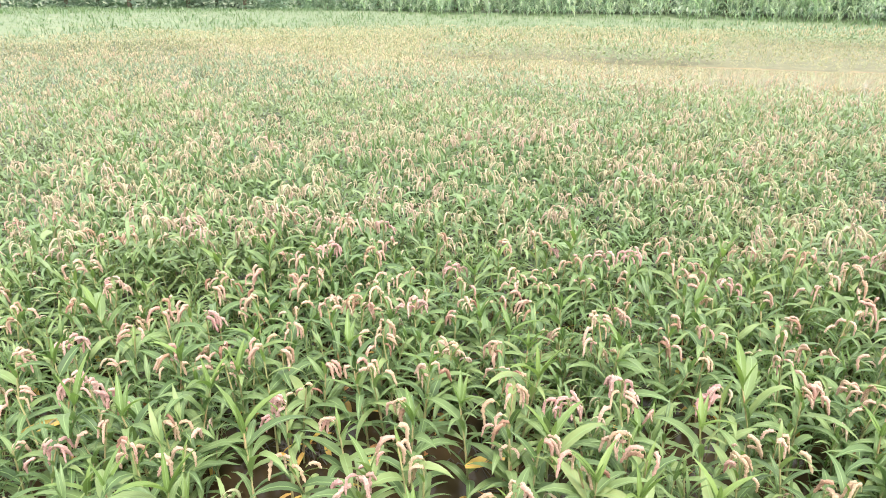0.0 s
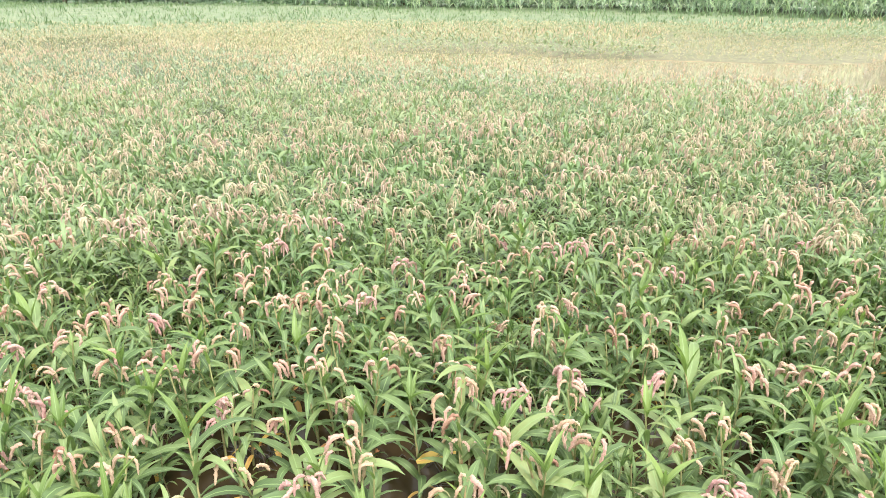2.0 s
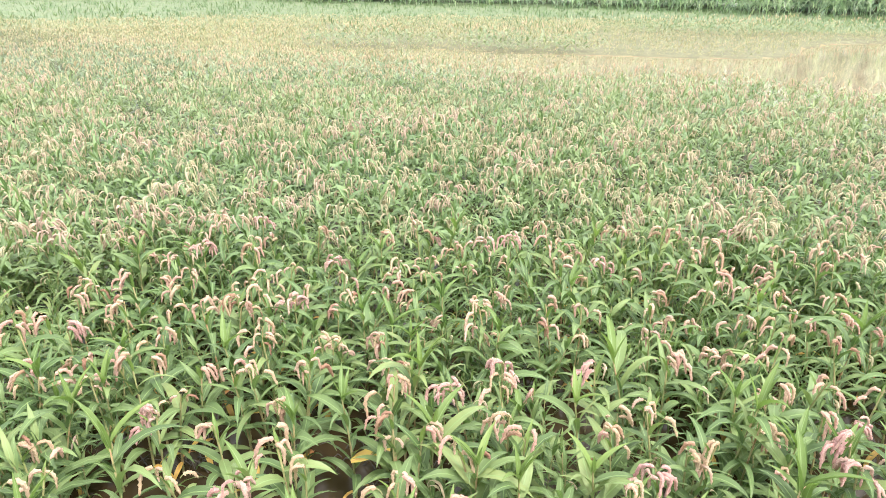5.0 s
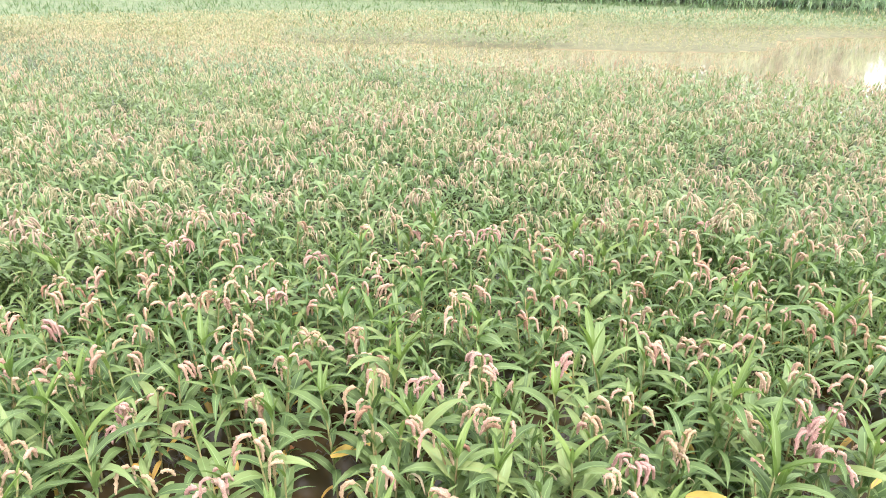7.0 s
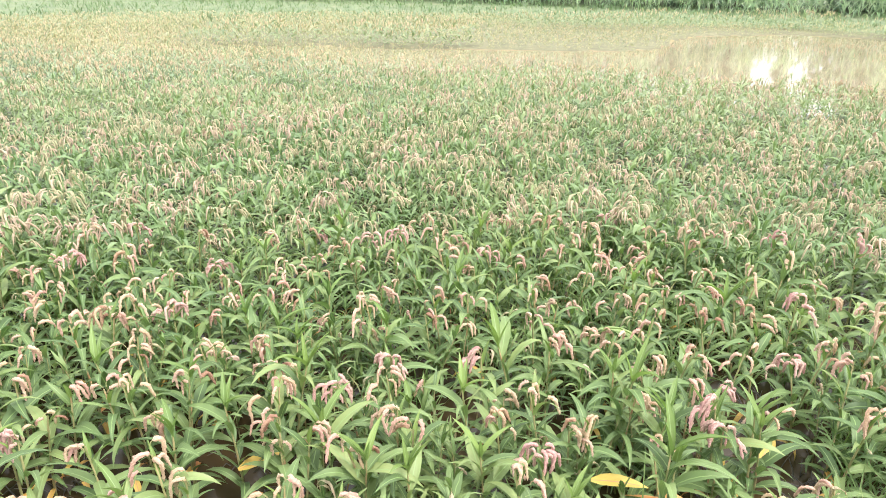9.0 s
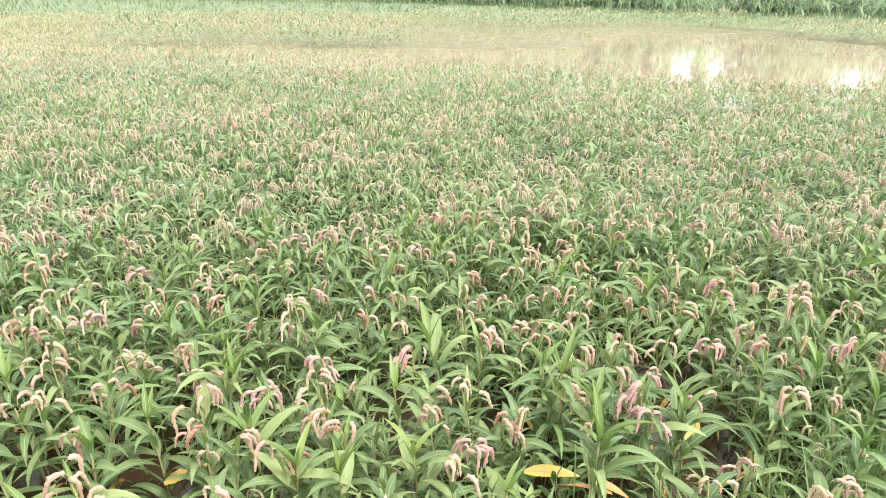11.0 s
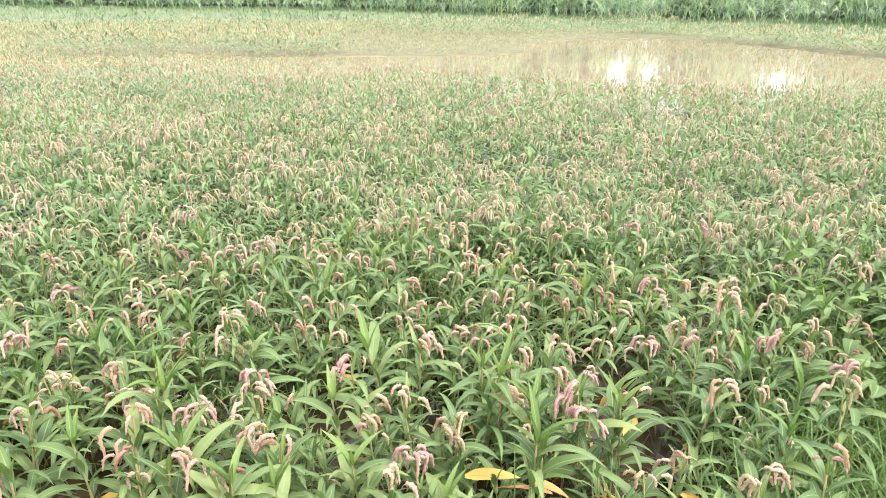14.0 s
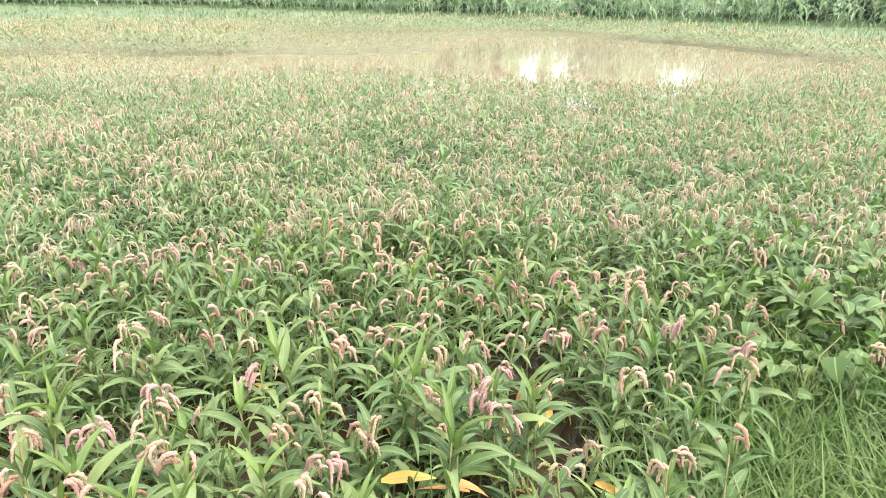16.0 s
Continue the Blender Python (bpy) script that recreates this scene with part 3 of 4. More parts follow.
HEAD_RNG = np.random.default_rng(29)
HEAD_PLANS = {(spread, count, rosy, c): plan_plant(HEAD_RNG, count + (3 if rosy else 1), 1.0, spread)
              for spread in ("side", "both") for count in (2, 3, 4, 5, 6, 7) for rosy in (False, True) for c in range(2)}
for n, (x, y, code) in enumerate(HEADS_A + HEADS_B + HEADS_C + HEADS_D + HEADS_E):
    kind = ("both" if code[0] == "B" else "side", int(code[1]), code[-1] == "*", n % 2)
    # to the right as seen from the bank, or to the left
    turn = -math.atan2(x, y) + (math.pi if code[0] == "L" or n % 3 == 0 and code[0] == "B" else 0.0) + float(rng.uniform(-0.35, 0.35))
    plant(kind, HEAD_PLANS[kind], x, y, 0.36 + 0.12 * ((n * 0.618) % 1), turn, ROSE_LABEL if kind[2] else BLOOM_LABEL, kind[2], (0, 2, 0, 0, 3, 0, 1)[n % 7])


def seen_way(x, y, margin=0.0):
    a = np.arctan2(x, y)
    return (a > radians(-38) - margin) & (a < radians(76) + margin)


def is_grassy(x, y):
    return (x * 0.55 - y - 0.12 > 0) & (x < 3.1)


# tall leafy shoots with a tuft of young leaves on top
SHOOTS = [(-0.20, 1.62), (-0.09, 1.89), (0.06, 1.99), (0.33, 1.78), (0.43, 1.59), (0.53, 1.52), (0.80, 1.84), (1.00, 2.03), (1.37, 1.53), (1.25, 1.32), (1.61, 1.43), (-0.59, 1.77), (-0.36, 2.39), (0.16, 2.65), (0.68, 2.37), (1.33, 1.67), (1.84, 2.48), (0.51, 2.73), (-0.04, 2.20), (2.03, 2.10), (1.60, 1.39), (1.48, 1.48), (1.33, 1.79), (1.23, 1.32), (2.21, 1.41), (-1.43, 2.28), (-0.96, 2.28), (-1.16, 1.91), (-1.02, 1.91), (-0.73, 2.20), (-0.91, 1.55)]
for n, (x, y) in enumerate(SHOOTS):
    plant(n % 4, LEAFY[n % 4], x, y, 0.43, rng.uniform(0, 6.28), LEAFY_LABEL, False, (0, 0, 2, 0)[n % 4])

# the rest of the near stand, leafy shoots filled in round them
for _ in range(9000):
    if len(taken) >= 362:
        break
    a, r = rng.uniform(radians(-40), radians(78)), math.sqrt(rng.uniform(1.3 ** 2, 3.7 ** 2))
    x, y = r * math.sin(a), r * math.cos(a)
    if is_grassy(x, y) or in_gap(x, y) or min(math.hypot(x - px, y - py) for px, py in taken) < 0.12:
        continue
    kind = len(taken) % 6
    if r > 2.3 and len(taken) % 5 < 3:
        kind = ("both", 2 + len(taken) % 3, False, len(taken) % 2)
        plant(kind, HEAD_PLANS[kind], x, y, CANOPY * rng.uniform(0.85, 1.08), rng.uniform(0, 6.28), BLOOM_LABEL)
        continue
    plant(kind, LEAFY[kind], x, y, CANOPY * rng.uniform(0.7, 1.0), rng.uniform(0, 6.28), BLOOM_LABEL if kind > 3 else LEAFY_LABEL, False, (0, 0, 2, 0, 0, 1)[kind])


# ---- the stand farther out: joined ----
def merge(templates, places, sizes, lean=0.2):
    """Copies of templates at the places, turned at random, as one set of arrays."""
    g = np.random.default_rng(len(places))
    vs, qs, ms, us, count = [], [], [], [], 0
    pick = g.integers(0, len(templates), len(places))
    for index, (v, q, m, u) in enumerate(templates):
        here, size = places[pick == index], sizes[pick == index]
        k = len(here)
        if not k:
            continue
        th, tx, ty = g.uniform(0, 2 * np.pi, k), g.uniform(-lean, lean, k), g.uniform(-lean, lean, k)
        c, s = np.cos(th), np.sin(th)
        x = c[:, None] * v[:, 0] - s[:, None] * v[:, 1] + tx[:, None] * v[:, 2]
        y = s[:, None] * v[:, 0] + c[:, None] * v[:, 1] + ty[:, None] * v[:, 2]
        z = np.repeat(v[None, :, 2], k, 0)
        world_v = np.stack([x, y, z], -1) * size[:, None, None] + here[:, None]
        vs.append(world_v.reshape(-1, 3))
        qs.append((q[None] + (count + len(v) * np.arange(k))[:, None, None]).reshape(-1, 4))
        ms.append(np.tile(m, k)); us.append(np.tile(u, (k, 1)))
        count += k * len(v)
    return np.concatenate(vs), np.concatenate(qs), np.concatenate(ms), np.concatenate(us)


def plant_templates(segs, across, rings, sides, fat, plans, most_leaves, stems=True, broad=1.0, long=1.0, most_spikes=20, short=1.0):
    leaves, spikes, out = leaf_set(segs, across), spike_set(rings, sides, fat, 0.035, 0.6), []
    for line, leaf_poses, spike_poses in plans:
        shape = Shape()
        if stems:
            shape.add(tube_piece(line[::4], [0.004, 0.0035, 0.0025], 3), 2)
        for c in np.linspace(0, len(leaf_poses) - 1, min(most_leaves, len(leaf_poses))).astype(int):
            which, m = leaf_poses[c]
            shape.add(leaves[which], 0, m @ Matrix.Diagonal((short, broad, short, 1)))
        for which, m in spike_poses[:most_spikes]:
            v, q, mm, u = spikes[which].arrays()
            shape.add((v * np.array([long, 1.0, long]), q, u), 1, m)
        out.append(shape.arrays())
    return out


def uneven(x, y):
    """Slow rise and fall over the field, about -1 to 1."""
    return (np.sin(1.7 * x + 0.9 * y) + np.sin(2.9 * y - 1.3 * x + 1.0) + np.sin(4.6 * x + 2.2 * y + 2.0) + np.sin(0.6 * x - 0.8 * y)) / 2.6


def scatter(spacing, low, high, keep, jitter=0.45):
    """Loose rows of places between two distances that keep(x, y) allows."""
    g = np.random.default_rng(int(spacing * 1000) + int(high))
    n = int(2 * high / spacing)
    gx, gy = np.meshgrid((np.arange(n) - n / 2) * spacing, (np.arange(n // 2 + 8) - 8) * spacing)
    x = gx.ravel() + g.uniform(-jitter, jitter, gx.size) * spacing
    y = gy.ravel() + g.uniform(-jitter, jitter, gx.size) * spacing
    r = np.hypot(x, y)
    ok = (r > low) & (r < high) & seen_way(x, y, 0.06)
    x, y = x[ok], y[ok]
    ok = keep(x, y, g) & (uneven(x, y) > -1.25 + 0.4 * g.random(len(x)))
    return np.stack([x[ok], y[ok], 0 * x[ok]], -1)


def in_near_stand(x, y, g):
    return np.hypot(x, y) < line_at(NEAR_EDGE, np.arctan2(x, y)) + g.normal(0, 0.25, len(x))


def keep_mid(x, y, g):
    return in_near_stand(x, y, g) & ~is_grassy(x, y)


def keep_under(x, y, g):
    return ~is_grassy(x, y) & ~in_gap(x, y)


def stand(name, label, places, sizes, templates, materials):
    v, q, m, u = merge(templates, places, sizes * (1.0 + 0.12 * uneven(places[:, 0], places[:, 1])))
    return tagged(new(name, mesh_from(name, materials, v, q, m, u)), label, "plants", kind="stuff")


OUT_RNG = np.random.default_rng(23)
OUTER = [plan_plant(OUT_RNG, f) for f in (9, 0, 11, 7, 0, 12, 8, 4, 10, 6)]
under = scatter(0.115, 1.1, 4.3, keep_under)
stand("knotweed_stand", "low leafy knotweed filling the gaps between taller plants", under, rng.uniform(0.5, 0.9, len(under)),
      plant_templates(4, 2, 8, 4, 1.0, LEAFY, 15), [LEAF_JOINED, SPIKE_JOINED, STEM])
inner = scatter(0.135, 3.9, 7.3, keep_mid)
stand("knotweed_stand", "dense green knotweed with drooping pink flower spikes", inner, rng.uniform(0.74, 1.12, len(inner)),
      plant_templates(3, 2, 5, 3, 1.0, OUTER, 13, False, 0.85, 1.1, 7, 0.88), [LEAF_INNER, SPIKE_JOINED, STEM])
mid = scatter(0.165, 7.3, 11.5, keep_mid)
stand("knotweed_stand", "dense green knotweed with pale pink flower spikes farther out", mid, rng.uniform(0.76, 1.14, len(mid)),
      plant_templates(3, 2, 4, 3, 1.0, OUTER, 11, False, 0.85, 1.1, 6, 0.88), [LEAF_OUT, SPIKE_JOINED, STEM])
low = scatter(0.18, 4.05, 12.5, keep_mid)
stand("knotweed_stand", "low leafy knotweed under the flowering plants farther out", low, rng.uniform(0.5, 0.8, len(low)),
      plant_templates(2, 2, 3, 3, 0.7, LEAFY[:3], 9, False, 1.3), [LEAF_INNER, SPIKE_JOINED, STEM])
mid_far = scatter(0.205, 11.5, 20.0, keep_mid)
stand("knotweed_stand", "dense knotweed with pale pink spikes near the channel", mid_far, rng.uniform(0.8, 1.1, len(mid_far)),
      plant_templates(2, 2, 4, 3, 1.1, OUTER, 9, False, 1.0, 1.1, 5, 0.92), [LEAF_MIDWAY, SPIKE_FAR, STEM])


def keep_left(x, y, g):
    a, r = np.arctan2(x, y), np.hypot(x, y)
    return (r < line_at(NEAR_EDGE, a)) & (r < line_at(BANK, a) - 0.3) & ~is_grassy(x, y)


def keep_shore(x, y, g):
    a, r = np.arctan2(x, y), np.hypot(x, y)
    shore = line_at(FAR_SHORE, a)
    return (r > shore + g.normal(0, 0.15, len(x))) & (r < line_at(BANK, a) + 0.4)


def keep_channel(x, y, g):
    a, r = np.arctan2(x, y), np.hypot(x, y)
    inside = (r > line_at(NEAR_EDGE, a)) & (r < line_at(FAR_SHORE, a))
    return inside & (g.random(len(x)) < np.interp(np.degrees(a), [-3, 5, 16, 22], [1.0, 0.95, 0.6, 0.0]))


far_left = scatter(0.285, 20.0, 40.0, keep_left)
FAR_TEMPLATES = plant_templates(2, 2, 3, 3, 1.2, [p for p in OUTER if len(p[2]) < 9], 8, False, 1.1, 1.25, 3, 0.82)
stand("knotweed_stand", "distant knotweed in flower across the flooded field, paled for haze", far_left, rng.uniform(0.75, 1.05, len(far_left)),
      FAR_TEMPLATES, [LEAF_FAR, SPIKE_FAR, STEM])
shore = scatter(0.25, 14.0, 40.0, keep_shore)
shore_r = np.hypot(shore[:, 0], shore[:, 1])
shore_a = np.arctan2(shore[:, 0], shore[:, 1])
bearing = np.degrees(shore_a) + rng.normal(0, 1.0, len(shore))
back = shore_r - line_at(FAR_SHORE, shore_a)
behind = shore_r - line_at(ISLAND, shore_a)
front_row = (back < 1.4 + rng.normal(0, 0.3, len(shore))) & (bearing > 0) & (bearing < 21)
low_strip = (bearing > 21) & (bearing < 46) & (behind < 0)
island = (bearing > 24) & (bearing < 47) & (behind >= 0) & (behind < 1.6)
east_shore = (bearing > 49) & (back < 2.2)
tall = front_row | island | east_shore
shore_sizes = np.where(low_strip, 0.75, np.where(island | east_shore, 1.6, np.where(tall, 1.65, 0.95))) * rng.uniform(0.75, 1.15, len(shore))
greener = rng.random(len(shore)) < np.where(east_shore, 0.75, np.where(island, 1.0, np.where(tall, 0.85, np.where(low_strip, 0.05, 0.15 + 0.3 * uneven(shore[:, 0] * 0.45, shore[:, 1] * 0.7)))))
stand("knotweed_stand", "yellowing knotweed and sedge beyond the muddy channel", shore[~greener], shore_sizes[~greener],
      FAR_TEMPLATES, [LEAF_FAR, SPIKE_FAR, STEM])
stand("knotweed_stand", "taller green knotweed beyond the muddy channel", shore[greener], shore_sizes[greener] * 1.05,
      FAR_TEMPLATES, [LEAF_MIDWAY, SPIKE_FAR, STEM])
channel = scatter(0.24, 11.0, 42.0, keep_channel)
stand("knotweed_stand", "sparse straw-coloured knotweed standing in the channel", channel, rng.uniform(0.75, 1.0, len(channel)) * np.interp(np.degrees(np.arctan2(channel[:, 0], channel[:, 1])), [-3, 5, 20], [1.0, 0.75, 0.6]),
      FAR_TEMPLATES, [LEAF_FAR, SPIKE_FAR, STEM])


# ---- far bank: grass, cane, trees ----
def blade_clump(g, blades, height, width, spread, droop):
    shape = Shape()
    for _ in range(blades):
        piece = leaf_piece(height * g.uniform(0.6, 1.15), width, g.uniform(1.1, 1.5), g.uniform(0.3, droop), 3, 0.2, 0.0, 0.0, 2)
        shape.add(piece, 0, Matrix.LocRotScale((g.uniform(-spread, spread), g.uniform(-spread, spread), 0), Euler((0, 0, g.uniform(0, 2 * np.pi))), None))
    return shape.arrays()


g = np.random.default_rng(31)
def between(x, y, gg):
    a, r = np.arctan2(x, y), np.hypot(x, y)
    return (r > line_at(BANK, a) - 0.2) & (r < line_at(CANE_LINE, a) + 1.0)


bank_places = scatter(0.6, 18.0, 66.0, between)
bank_places[:, 2] = ground_height(bank_places[:, 0], bank_places[:, 1])
tufts = [blade_clump(g, 7, 0.30, 0.036, 0.36, 2.2) for _ in range(6)]
v, q, m, u = merge(tufts, bank_places, rng.uniform(0.5, 1.2, len(bank_places)) * (1 + 0.3 * uneven(bank_places[:, 0] * 0.5, bank_places[:, 1] * 0.5)) * np.where(np.hypot(bank_places[:, 0], bank_places[:, 1]) > line_at(CANE_LINE, np.arctan2(bank_places[:, 0], bank_places[:, 1])) - 2.0, 1.2, 1.0))
tagged(new("bank_grass", mesh_from("bank_grass", [BANK_GRASS], v, q, m, u)), "rough green grass on the far bank", "grass", kind="stuff")


def cane_stalk(g):
    h = g.uniform(2.2, 3.4)
    shape = Shape().add(tube_piece([(0, 0, -0.3), (0, 0, h * 0.5), (0.05, 0, h * 0.8)], [0.02, 0.018, 0.01], 3), 0)
    turn = 0.0
    for c in range(16):
        turn += 2.6 + g.uniform(-0.4, 0.4)
        piece = leaf_piece(g.uniform(0.9, 1.5), 0.07, g.uniform(0.9, 1.35), g.uniform(1.6, 2.7), 3, 0.2, 0.0, 0.0, 2)
        shape.add(piece, 0, Matrix.LocRotScale((0, 0, h * (0.02 + 0.78 * c / 16)), Euler((0, 0, turn)), None))
    return shape.arrays()


def in_cane(x, y, gg):
    a, r = np.arctan2(x, y), np.hypot(x, y)
    d = r - line_at(CANE_LINE, a)
    thick = np.interp(np.degrees(a), [-16, -9, 0, 20], [0.0, 0.45, 0.7, 1.0])
    return (d > 0) & (d < 8) & (gg.random(len(x)) < thick * np.where(d < 1.8, 0.75, 0.42))


cane_places = scatter(0.5, 25.0, 70.0, in_cane)
cane_places[:, 2] = ground_height(cane_places[:, 0], cane_places[:, 1])
bearing = np.degrees(np.arctan2(cane_places[:, 0], cane_places[:, 1]))
opening = ((bearing > 41.3) & (bearing < 45.4) & ~((bearing > 42.8) & (bearing < 43.6))) | ((bearing > 52.2) & (bearing < 54.6))
cane_depth = np.hypot(cane_places[:, 0], cane_places[:, 1]) - line_at(CANE_LINE, np.radians(bearing))
cane_sizes = rng.uniform(0.88, 1.15, len(cane_places)) * np.where(opening, np.where(bearing < 50, 0.76, 0.76), np.where(cane_depth < 1.8, 0.85, 1.36))
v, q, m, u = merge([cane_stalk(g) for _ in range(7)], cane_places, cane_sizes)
tagged(new("cane_thicket", mesh_from("cane_thicket", [CANE], v, q, m, u)), "tall green cane with long arching leaves, paled for haze", "cane", kind="stuff")


def shrub(g):
    """A bush of leafy twigs from the ground up."""
    shape = Shape()
    for c in range(85):
        a, z = g.uniform(0, 6.28), g.uniform(0.05, 2.0)
        r = g.uniform(0.2, 0.95) * (1.0 - 0.25 * abs(z - 0.9))
        piece = leaf_piece(g.uniform(0.22, 0.45), 0.17, g.uniform(-0.2, 0.9), 0.9, 2, 0.25, 0.0, 0.0, 2)
        shape.add(piece, 0, Matrix.LocRotScale((r * math.cos(a), r * math.sin(a), z), Euler((g.uniform(-0.6, 0.6), 0, a + g.uniform(-1, 1))), None))
    return shape.arrays()


def in_shrubs(x, y, gg):
    a, r = np.arctan2(x, y), np.hypot(x, y)
    d = r - line_at(CANE_LINE, a)
    return (d > np.interp(np.degrees(a), [-12, 0, 20], [0.0, 2.0, 3.5])) & (d < 7) & (gg.random(len(x)) < np.interp(d, [0, 2, 7], [0.55, 0.8, 0.5]))


shrub_places = scatter(0.95, 25.0, 76.0, in_shrubs)
shrub_places[:, 2] = ground_height(shrub_places[:, 0], shrub_places[:, 1])
bearing = np.degrees(np.arctan2(shrub_places[:, 0], shrub_places[:, 1]))
opening = ((bearing > 41.0) & (bearing < 45.7)) | ((bearing > 51.9) & (bearing < 54.9))
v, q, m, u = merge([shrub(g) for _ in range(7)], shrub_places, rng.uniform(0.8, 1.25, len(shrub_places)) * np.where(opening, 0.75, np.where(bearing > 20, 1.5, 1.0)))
tagged(new("shrubs", mesh_from("shrubs", [TREE_LEAF], v, q, m, u)), "blue-green undergrowth at the foot of the trees, paled for haze", "shrubs", kind="stuff")


def tree(x, y, height, spread, seed):
    g = np.random.default_rng(seed)
    z = float(ground_height(np.array([x]), np.array([y]))[0])
    base = new("tree")
    base.location = (x, y, z)
    trunk = Shape().add(tube_piece([(0, 0, -0.3), (0.05, 0, height * 0.3), (0.12, 0.1, height * 0.6), (0.1, 0.1, height * 0.9)], [0.16, 0.12, 0.07, 0.02], 8, 0.1, g), 0)
    tips = []
    for c in range(9):
        a, zz = g.uniform(0, 2 * np.pi), height * g.uniform(0.2, 0.75)
        reach = spread * g.uniform(0.5, 0.95)
        tip = (reach * math.cos(a), reach * math.sin(a), zz + height * g.uniform(0.05, 0.2))
        tips.append(tip)
        trunk.add(tube_piece([(0.08, 0.05, zz), (tip[0] * 0.5, tip[1] * 0.5, zz + 0.2), tip], [0.06, 0.04, 0.012], 5, 0.1, g), 0)
    part("trunk", trunk.mesh("trunk", [BARK]), base)
    crown = Shape()
    for c in range(620):
        tip = tips[int(g.integers(0, 9))] if g.random() < 0.75 else (0, 0, height * g.uniform(0.15, 0.95))
        p = np.array(tip) + g.normal(0, 1, 3) * spread * np.array([0.26, 0.26, 0.22])
        p[2] = max(p[2], 0.15)
        piece = leaf_piece(g.uniform(0.4, 0.75), 0.32, g.uniform(-0.4, 0.8), 0.6, 2, 0.2, 0.0, 0.0, 2)
        crown.add(piece, 0, Matrix.LocRotScale(p, Euler((g.uniform(-0.8, 0.8), 0, g.uniform(0, 6.28))), None))
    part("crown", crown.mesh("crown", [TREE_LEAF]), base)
    return tagged(base, "green bushy tree behind the far bank, paled for haze", "tree", "trees behind the bank")


for seed, (bearing_deg, extra, height, spread) in enumerate([
        (-39, 0, 6, 3.0), (-35, 1, 5, 2.6), (-31, 0, 6.5, 3.2), (-27, 1.5, 5, 2.4), (-23, 0, 6, 2.8), (-19, 1, 5.5, 2.6), (-15, 2, 6, 2.6), (-11, 5, 6, 2.4), (-7, 6, 5, 2.4), (-3, 6, 5.5, 2.4),
        (1, 6, 5, 2.4), (5, 6, 6, 2.6), (9, 6, 6, 2.6), (13, 6, 5, 2.4), (17, 6, 6, 2.6), (21, 6, 5, 2.4), (25, 6, 6, 2.4), (29, 6, 5, 2.2), (32.5, 6, 6, 2.2), (36, 6, 5, 2.0),
        (-41, 6, 8, 3.6), (-37, 7, 9, 3.8), (-33, 6, 8, 3.4), (-29, 7, 9, 3.8), (-25, 6, 8, 3.6), (-21, 7, 9, 3.6), (-17, 6, 8, 3.4), (-13, 9, 9, 3.4), (-9, 11, 8, 3.4), (-5, 10, 9, 3.4), (-1, 11, 8, 3.4), (3, 10, 8, 3.2),
        (39.6, 5, 6, 1.4), (43.2, 4, 7, 0.5), (48, 5, 6, 1.3), (50, 5, 5, 1.0), (57.5, 5, 6, 1.8), (61, 5, 6, 2.2), (66, 5, 6, 2.4), (71, 5, 5, 2.4)]):
    a = radians(bearing_deg)
    far = float(line_at(CANE_LINE, a)) + extra
    tree(far * math.sin(a), far * math.cos(a), height, spread, 100 + seed)


# ---- the corner by the camera's bank: grass, vine, fallen leaves, twigs ----
def corner_grass():
    g = np.random.default_rng(41)
    spots = []
    while len(spots) < 850:
        x, y = g.uniform(1.5, 4.2), g.uniform(0.3, 1.7)
        if x * 0.55 - y + g.normal(0, 0.12) > 0.0 and math.hypot(x, y) > 1.45:
            spots.append((x, y, max(0.0, float(ground_height(np.array([x]), np.array([y]))[0]))))
    places = np.array(spots)
    clumps = [blade_clump(g, 15, 0.31, 0.0062, 0.07, 1.7) for _ in range(6)]
    v, q, m, u = merge(clumps, places, g.uniform(0.7, 1.25, len(places)))
    return tagged(new("grass", mesh_from("grass", [GRASS], v, q, m, u)), "fine green grass at the water's edge", "grass", kind="stuff")


corner_grass()


def keep_sedge(x, y, g):
    return (g.random(len(x)) < np.interp(x - 0.4 * y, [-1.0, 0.6, 1.6], [0.15, 0.5, 1.0])) & ~in_gap(x, y)


sedge = scatter(0.14, 1.3, 5.2, keep_sedge)
v, q, m, u = merge([blade_clump(g, 7, 0.42, 0.0065, 0.06, 1.9) for _ in range(6)], sedge, rng.uniform(0.75, 1.2, len(sedge)))
tagged(new("sedge", mesh_from("sedge", [GRASS], v, q, m, u)), "thin green sedge blades growing up between the knotweed", "sedge", kind="stuff")

HEART = [leaf_piece(a, a * 0.8, rise, droop, 6, 0.22, 0.1, 0.0, 5, True) for a, rise, droop in ((0.076, 0.25, 0.9), (0.09, 0.1, 0.8), (0.062, 0.4, 1.1))]
HEART_MESHES = [Shape().add(p).mesh("leaf", [VINE_LEAF]) for p in HEART]


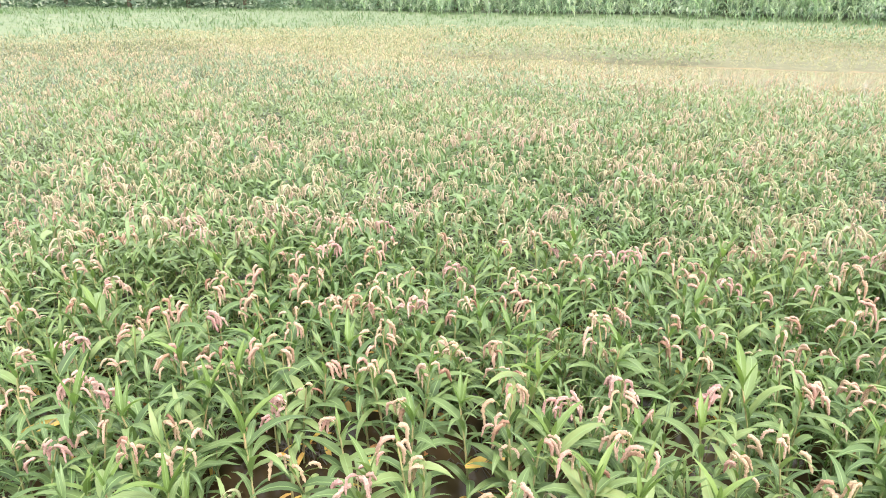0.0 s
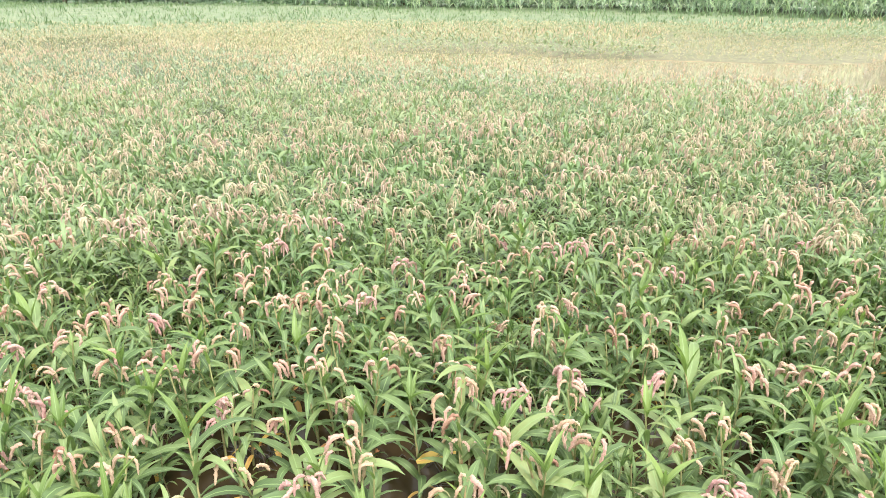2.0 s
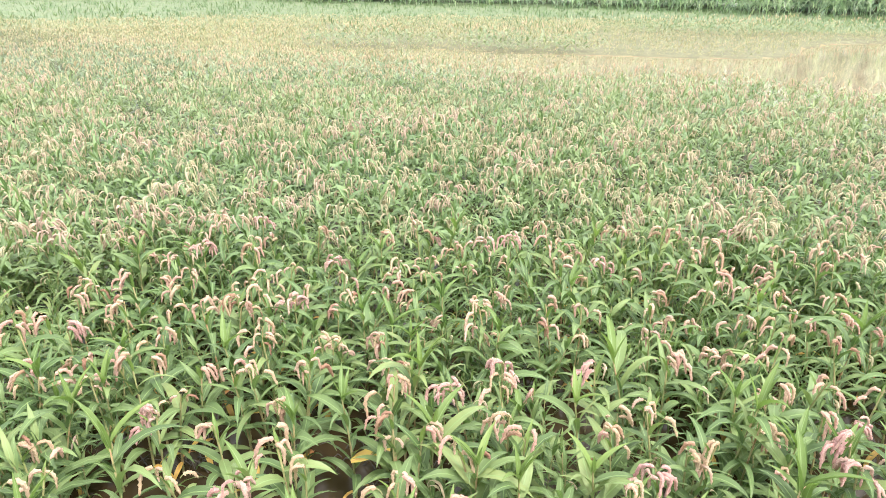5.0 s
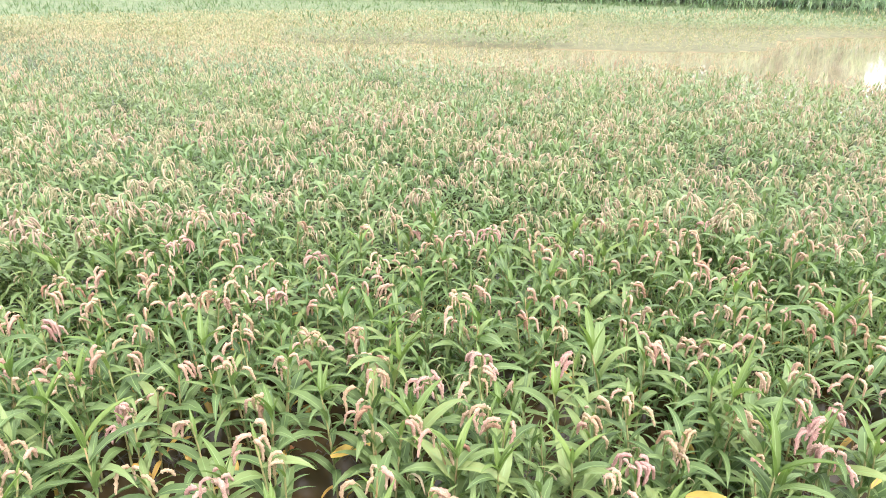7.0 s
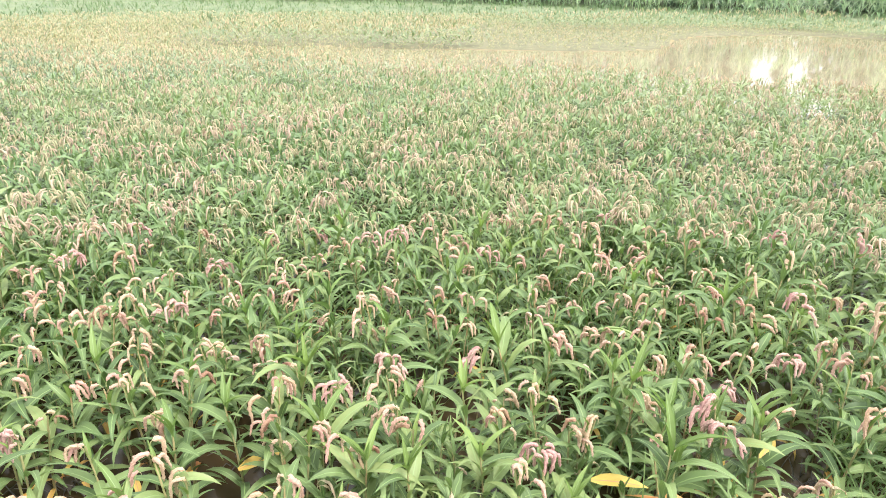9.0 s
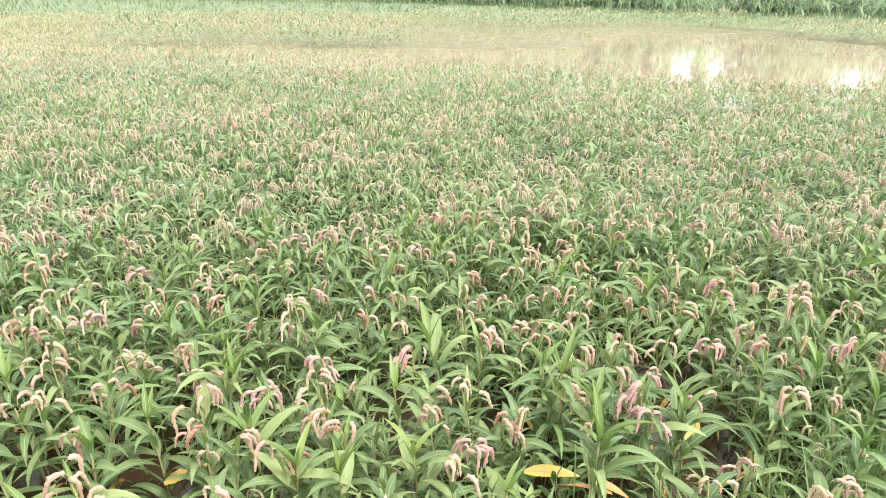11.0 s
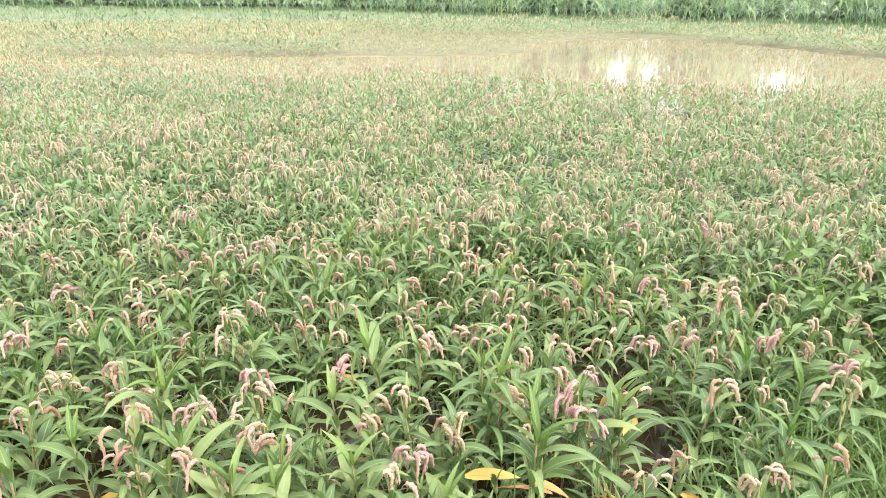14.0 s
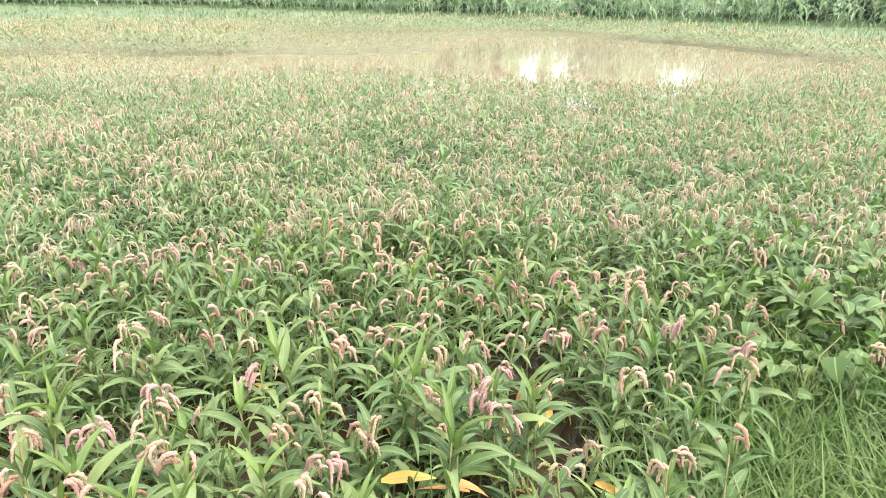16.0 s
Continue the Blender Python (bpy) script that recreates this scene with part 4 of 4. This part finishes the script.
def vine(x, y, reach, leaves, seed):
    g = np.random.default_rng(seed)
    base = new("creeping_vine")
    base.location = (x, y, 0)
    for c in range(4):
        a = g.uniform(0, 6.28)
        points = [(0.05 * math.cos(a), 0.05 * math.sin(a), -0.05), (reach * 0.3 * math.cos(a), reach * 0.3 * math.sin(a), 0.3), (reach * 0.9 * math.cos(a), reach * 0.9 * math.sin(a), 0.36)]
        part("stem", Shape().add(tube_piece(points, [0.004, 0.003, 0.002], 5)).mesh("stem", [STEM]), base)
    for c in range(leaves):
        a, r = g.uniform(0, 6.28), reach * math.sqrt(g.random())
        m = Matrix.LocRotScale((r * math.cos(a), r * math.sin(a), g.uniform(0.22, 0.48)), Euler((g.uniform(-0.6, 0.6), g.uniform(-0.2, 0.8), g.uniform(0, 6.28))), (g.uniform(0.75, 1.2),) * 3)
        part("leaf", HEART_MESHES[c % 3], base, m)
    return tagged(base, "creeping vine with broad heart-shaped green leaves over the plants", "vine", "vines over the knotweed")


for seed, (x, y, reach, leaves) in enumerate([(3.55, 1.85, 0.42, 90), (4.0, 1.6, 0.40, 80), (3.2, 1.45, 0.36, 80), (2.85, 1.15, 0.26, 40), (3.5, 1.2, 0.34, 60)]):
    vine(x, y, reach, leaves, 60 + seed)

OLD_LEAVES = [Shape().add(leaf_piece(a, w, 0.15, droop, 6, 0.3, tw, 0.05)).mesh("old_leaf", [LEAF_OLD]) for a, w, droop, tw in ((0.17, 0.05, 0.5, 0.2), (0.14, 0.038, 0.9, -0.4), (0.19, 0.045, 0.3, 0.5))]
for n, (x, y, z, turn) in enumerate([
        (0.08, 1.96, 0.2, 10), (-0.05, 2.48, 0.2, 60), (-1.53, 2.14, 0.2, 20), (1.10, 1.50, 0.27, -35), (1.27, 1.40, 0.26, -60), (1.33, 1.36, 0.22, 150),
        (1.85, 1.60, 0.10, 30), (1.65, 1.15, 0.25, -80), (0.35, 2.6, 0.22, 200), (-0.9, 1.7, 0.2, 120)]):
    ob = new("old_leaf", OLD_LEAVES[n % 3])
    ob.matrix_basis = pose(x, y, z, 10, -5, turn)
    tagged(ob, "yellow and orange withered leaf caught among the stems", "leaf", "withered leaves")


def twigs(x, y, seed):
    g = np.random.default_rng(seed)
    shape = Shape()
    for c in range(26):
        p, a, n = g.normal(0, 0.06, 2), g.uniform(0, 6.28), g.uniform(0.05, 0.15)
        points = [(p[0], p[1], -0.03), (p[0] + n * 0.5 * math.cos(a), p[1] + n * 0.5 * math.sin(a), g.uniform(0.01, 0.05)), (p[0] + n * math.cos(a), p[1] + n * math.sin(a), g.uniform(0.0, 0.08))]
        shape.add(tube_piece(points, [0.003, 0.0025, 0.0012], 4), 0)
    ob = new("twig_litter", shape.mesh("twig_litter", [TWIG]))
    ob.location = (x, y, 0.0)
    return tagged(ob, "dark dead twigs and roots in the shallow water", "twigs", kind="stuff")


for seed, (x, y) in enumerate([(1.62, 1.58), (1.7, 1.65), (2.0, 1.5), (0.15, 2.3), (0.25, 2.15), (-0.5, 2.3), (2.2, 1.95)]):
    twigs(x, y, 80 + seed)


SCRAP = plain_material("dark_plastic", [(0.3, (0.012, 0.016, 0.022)), (0.6, (0.03, 0.04, 0.05)), (0.75, (0.16, 0.19, 0.22))], 40.0, 0.25)


def plastic_scrap(x, y, z, seed):
    g = np.random.default_rng(seed)
    n = 14
    a, b = np.meshgrid(np.linspace(-1, 1, n), np.linspace(-1, 1, n))
    crumple = sum(np.sin(g.uniform(3, 9) * a + g.uniform(3, 9) * b + g.uniform(0, 6)) for _ in range(5)) * 0.008
    top = np.stack([0.05 * a + 0.4 * crumple, 0.04 * b - 0.5 * crumple, crumple + 0.02 * (1 - a * a)], -1)
    v1, q1, u1 = strip(top)
    v2, q2, u2 = strip(top - np.array([0, 0, 0.003]))
    shape = Shape().add((v1, q1, u1)).add((v2, q2[:, ::-1], u2))
    ob = new("plastic_scrap", shape.mesh("plastic_scrap", [SCRAP]))
    ob.matrix_basis = pose(x, y, z, 25, 10, 40 * seed)
    return tagged(ob, "crumpled dark plastic scrap caught among the stems", "litter", "scraps of litter")


for seed, (x, y, z) in enumerate([(2.74, 1.91, 0.06), (2.88, 1.70, 0.06), (1.88, 1.39, 0.03)]):
    plastic_scrap(x, y, z, seed + 1)
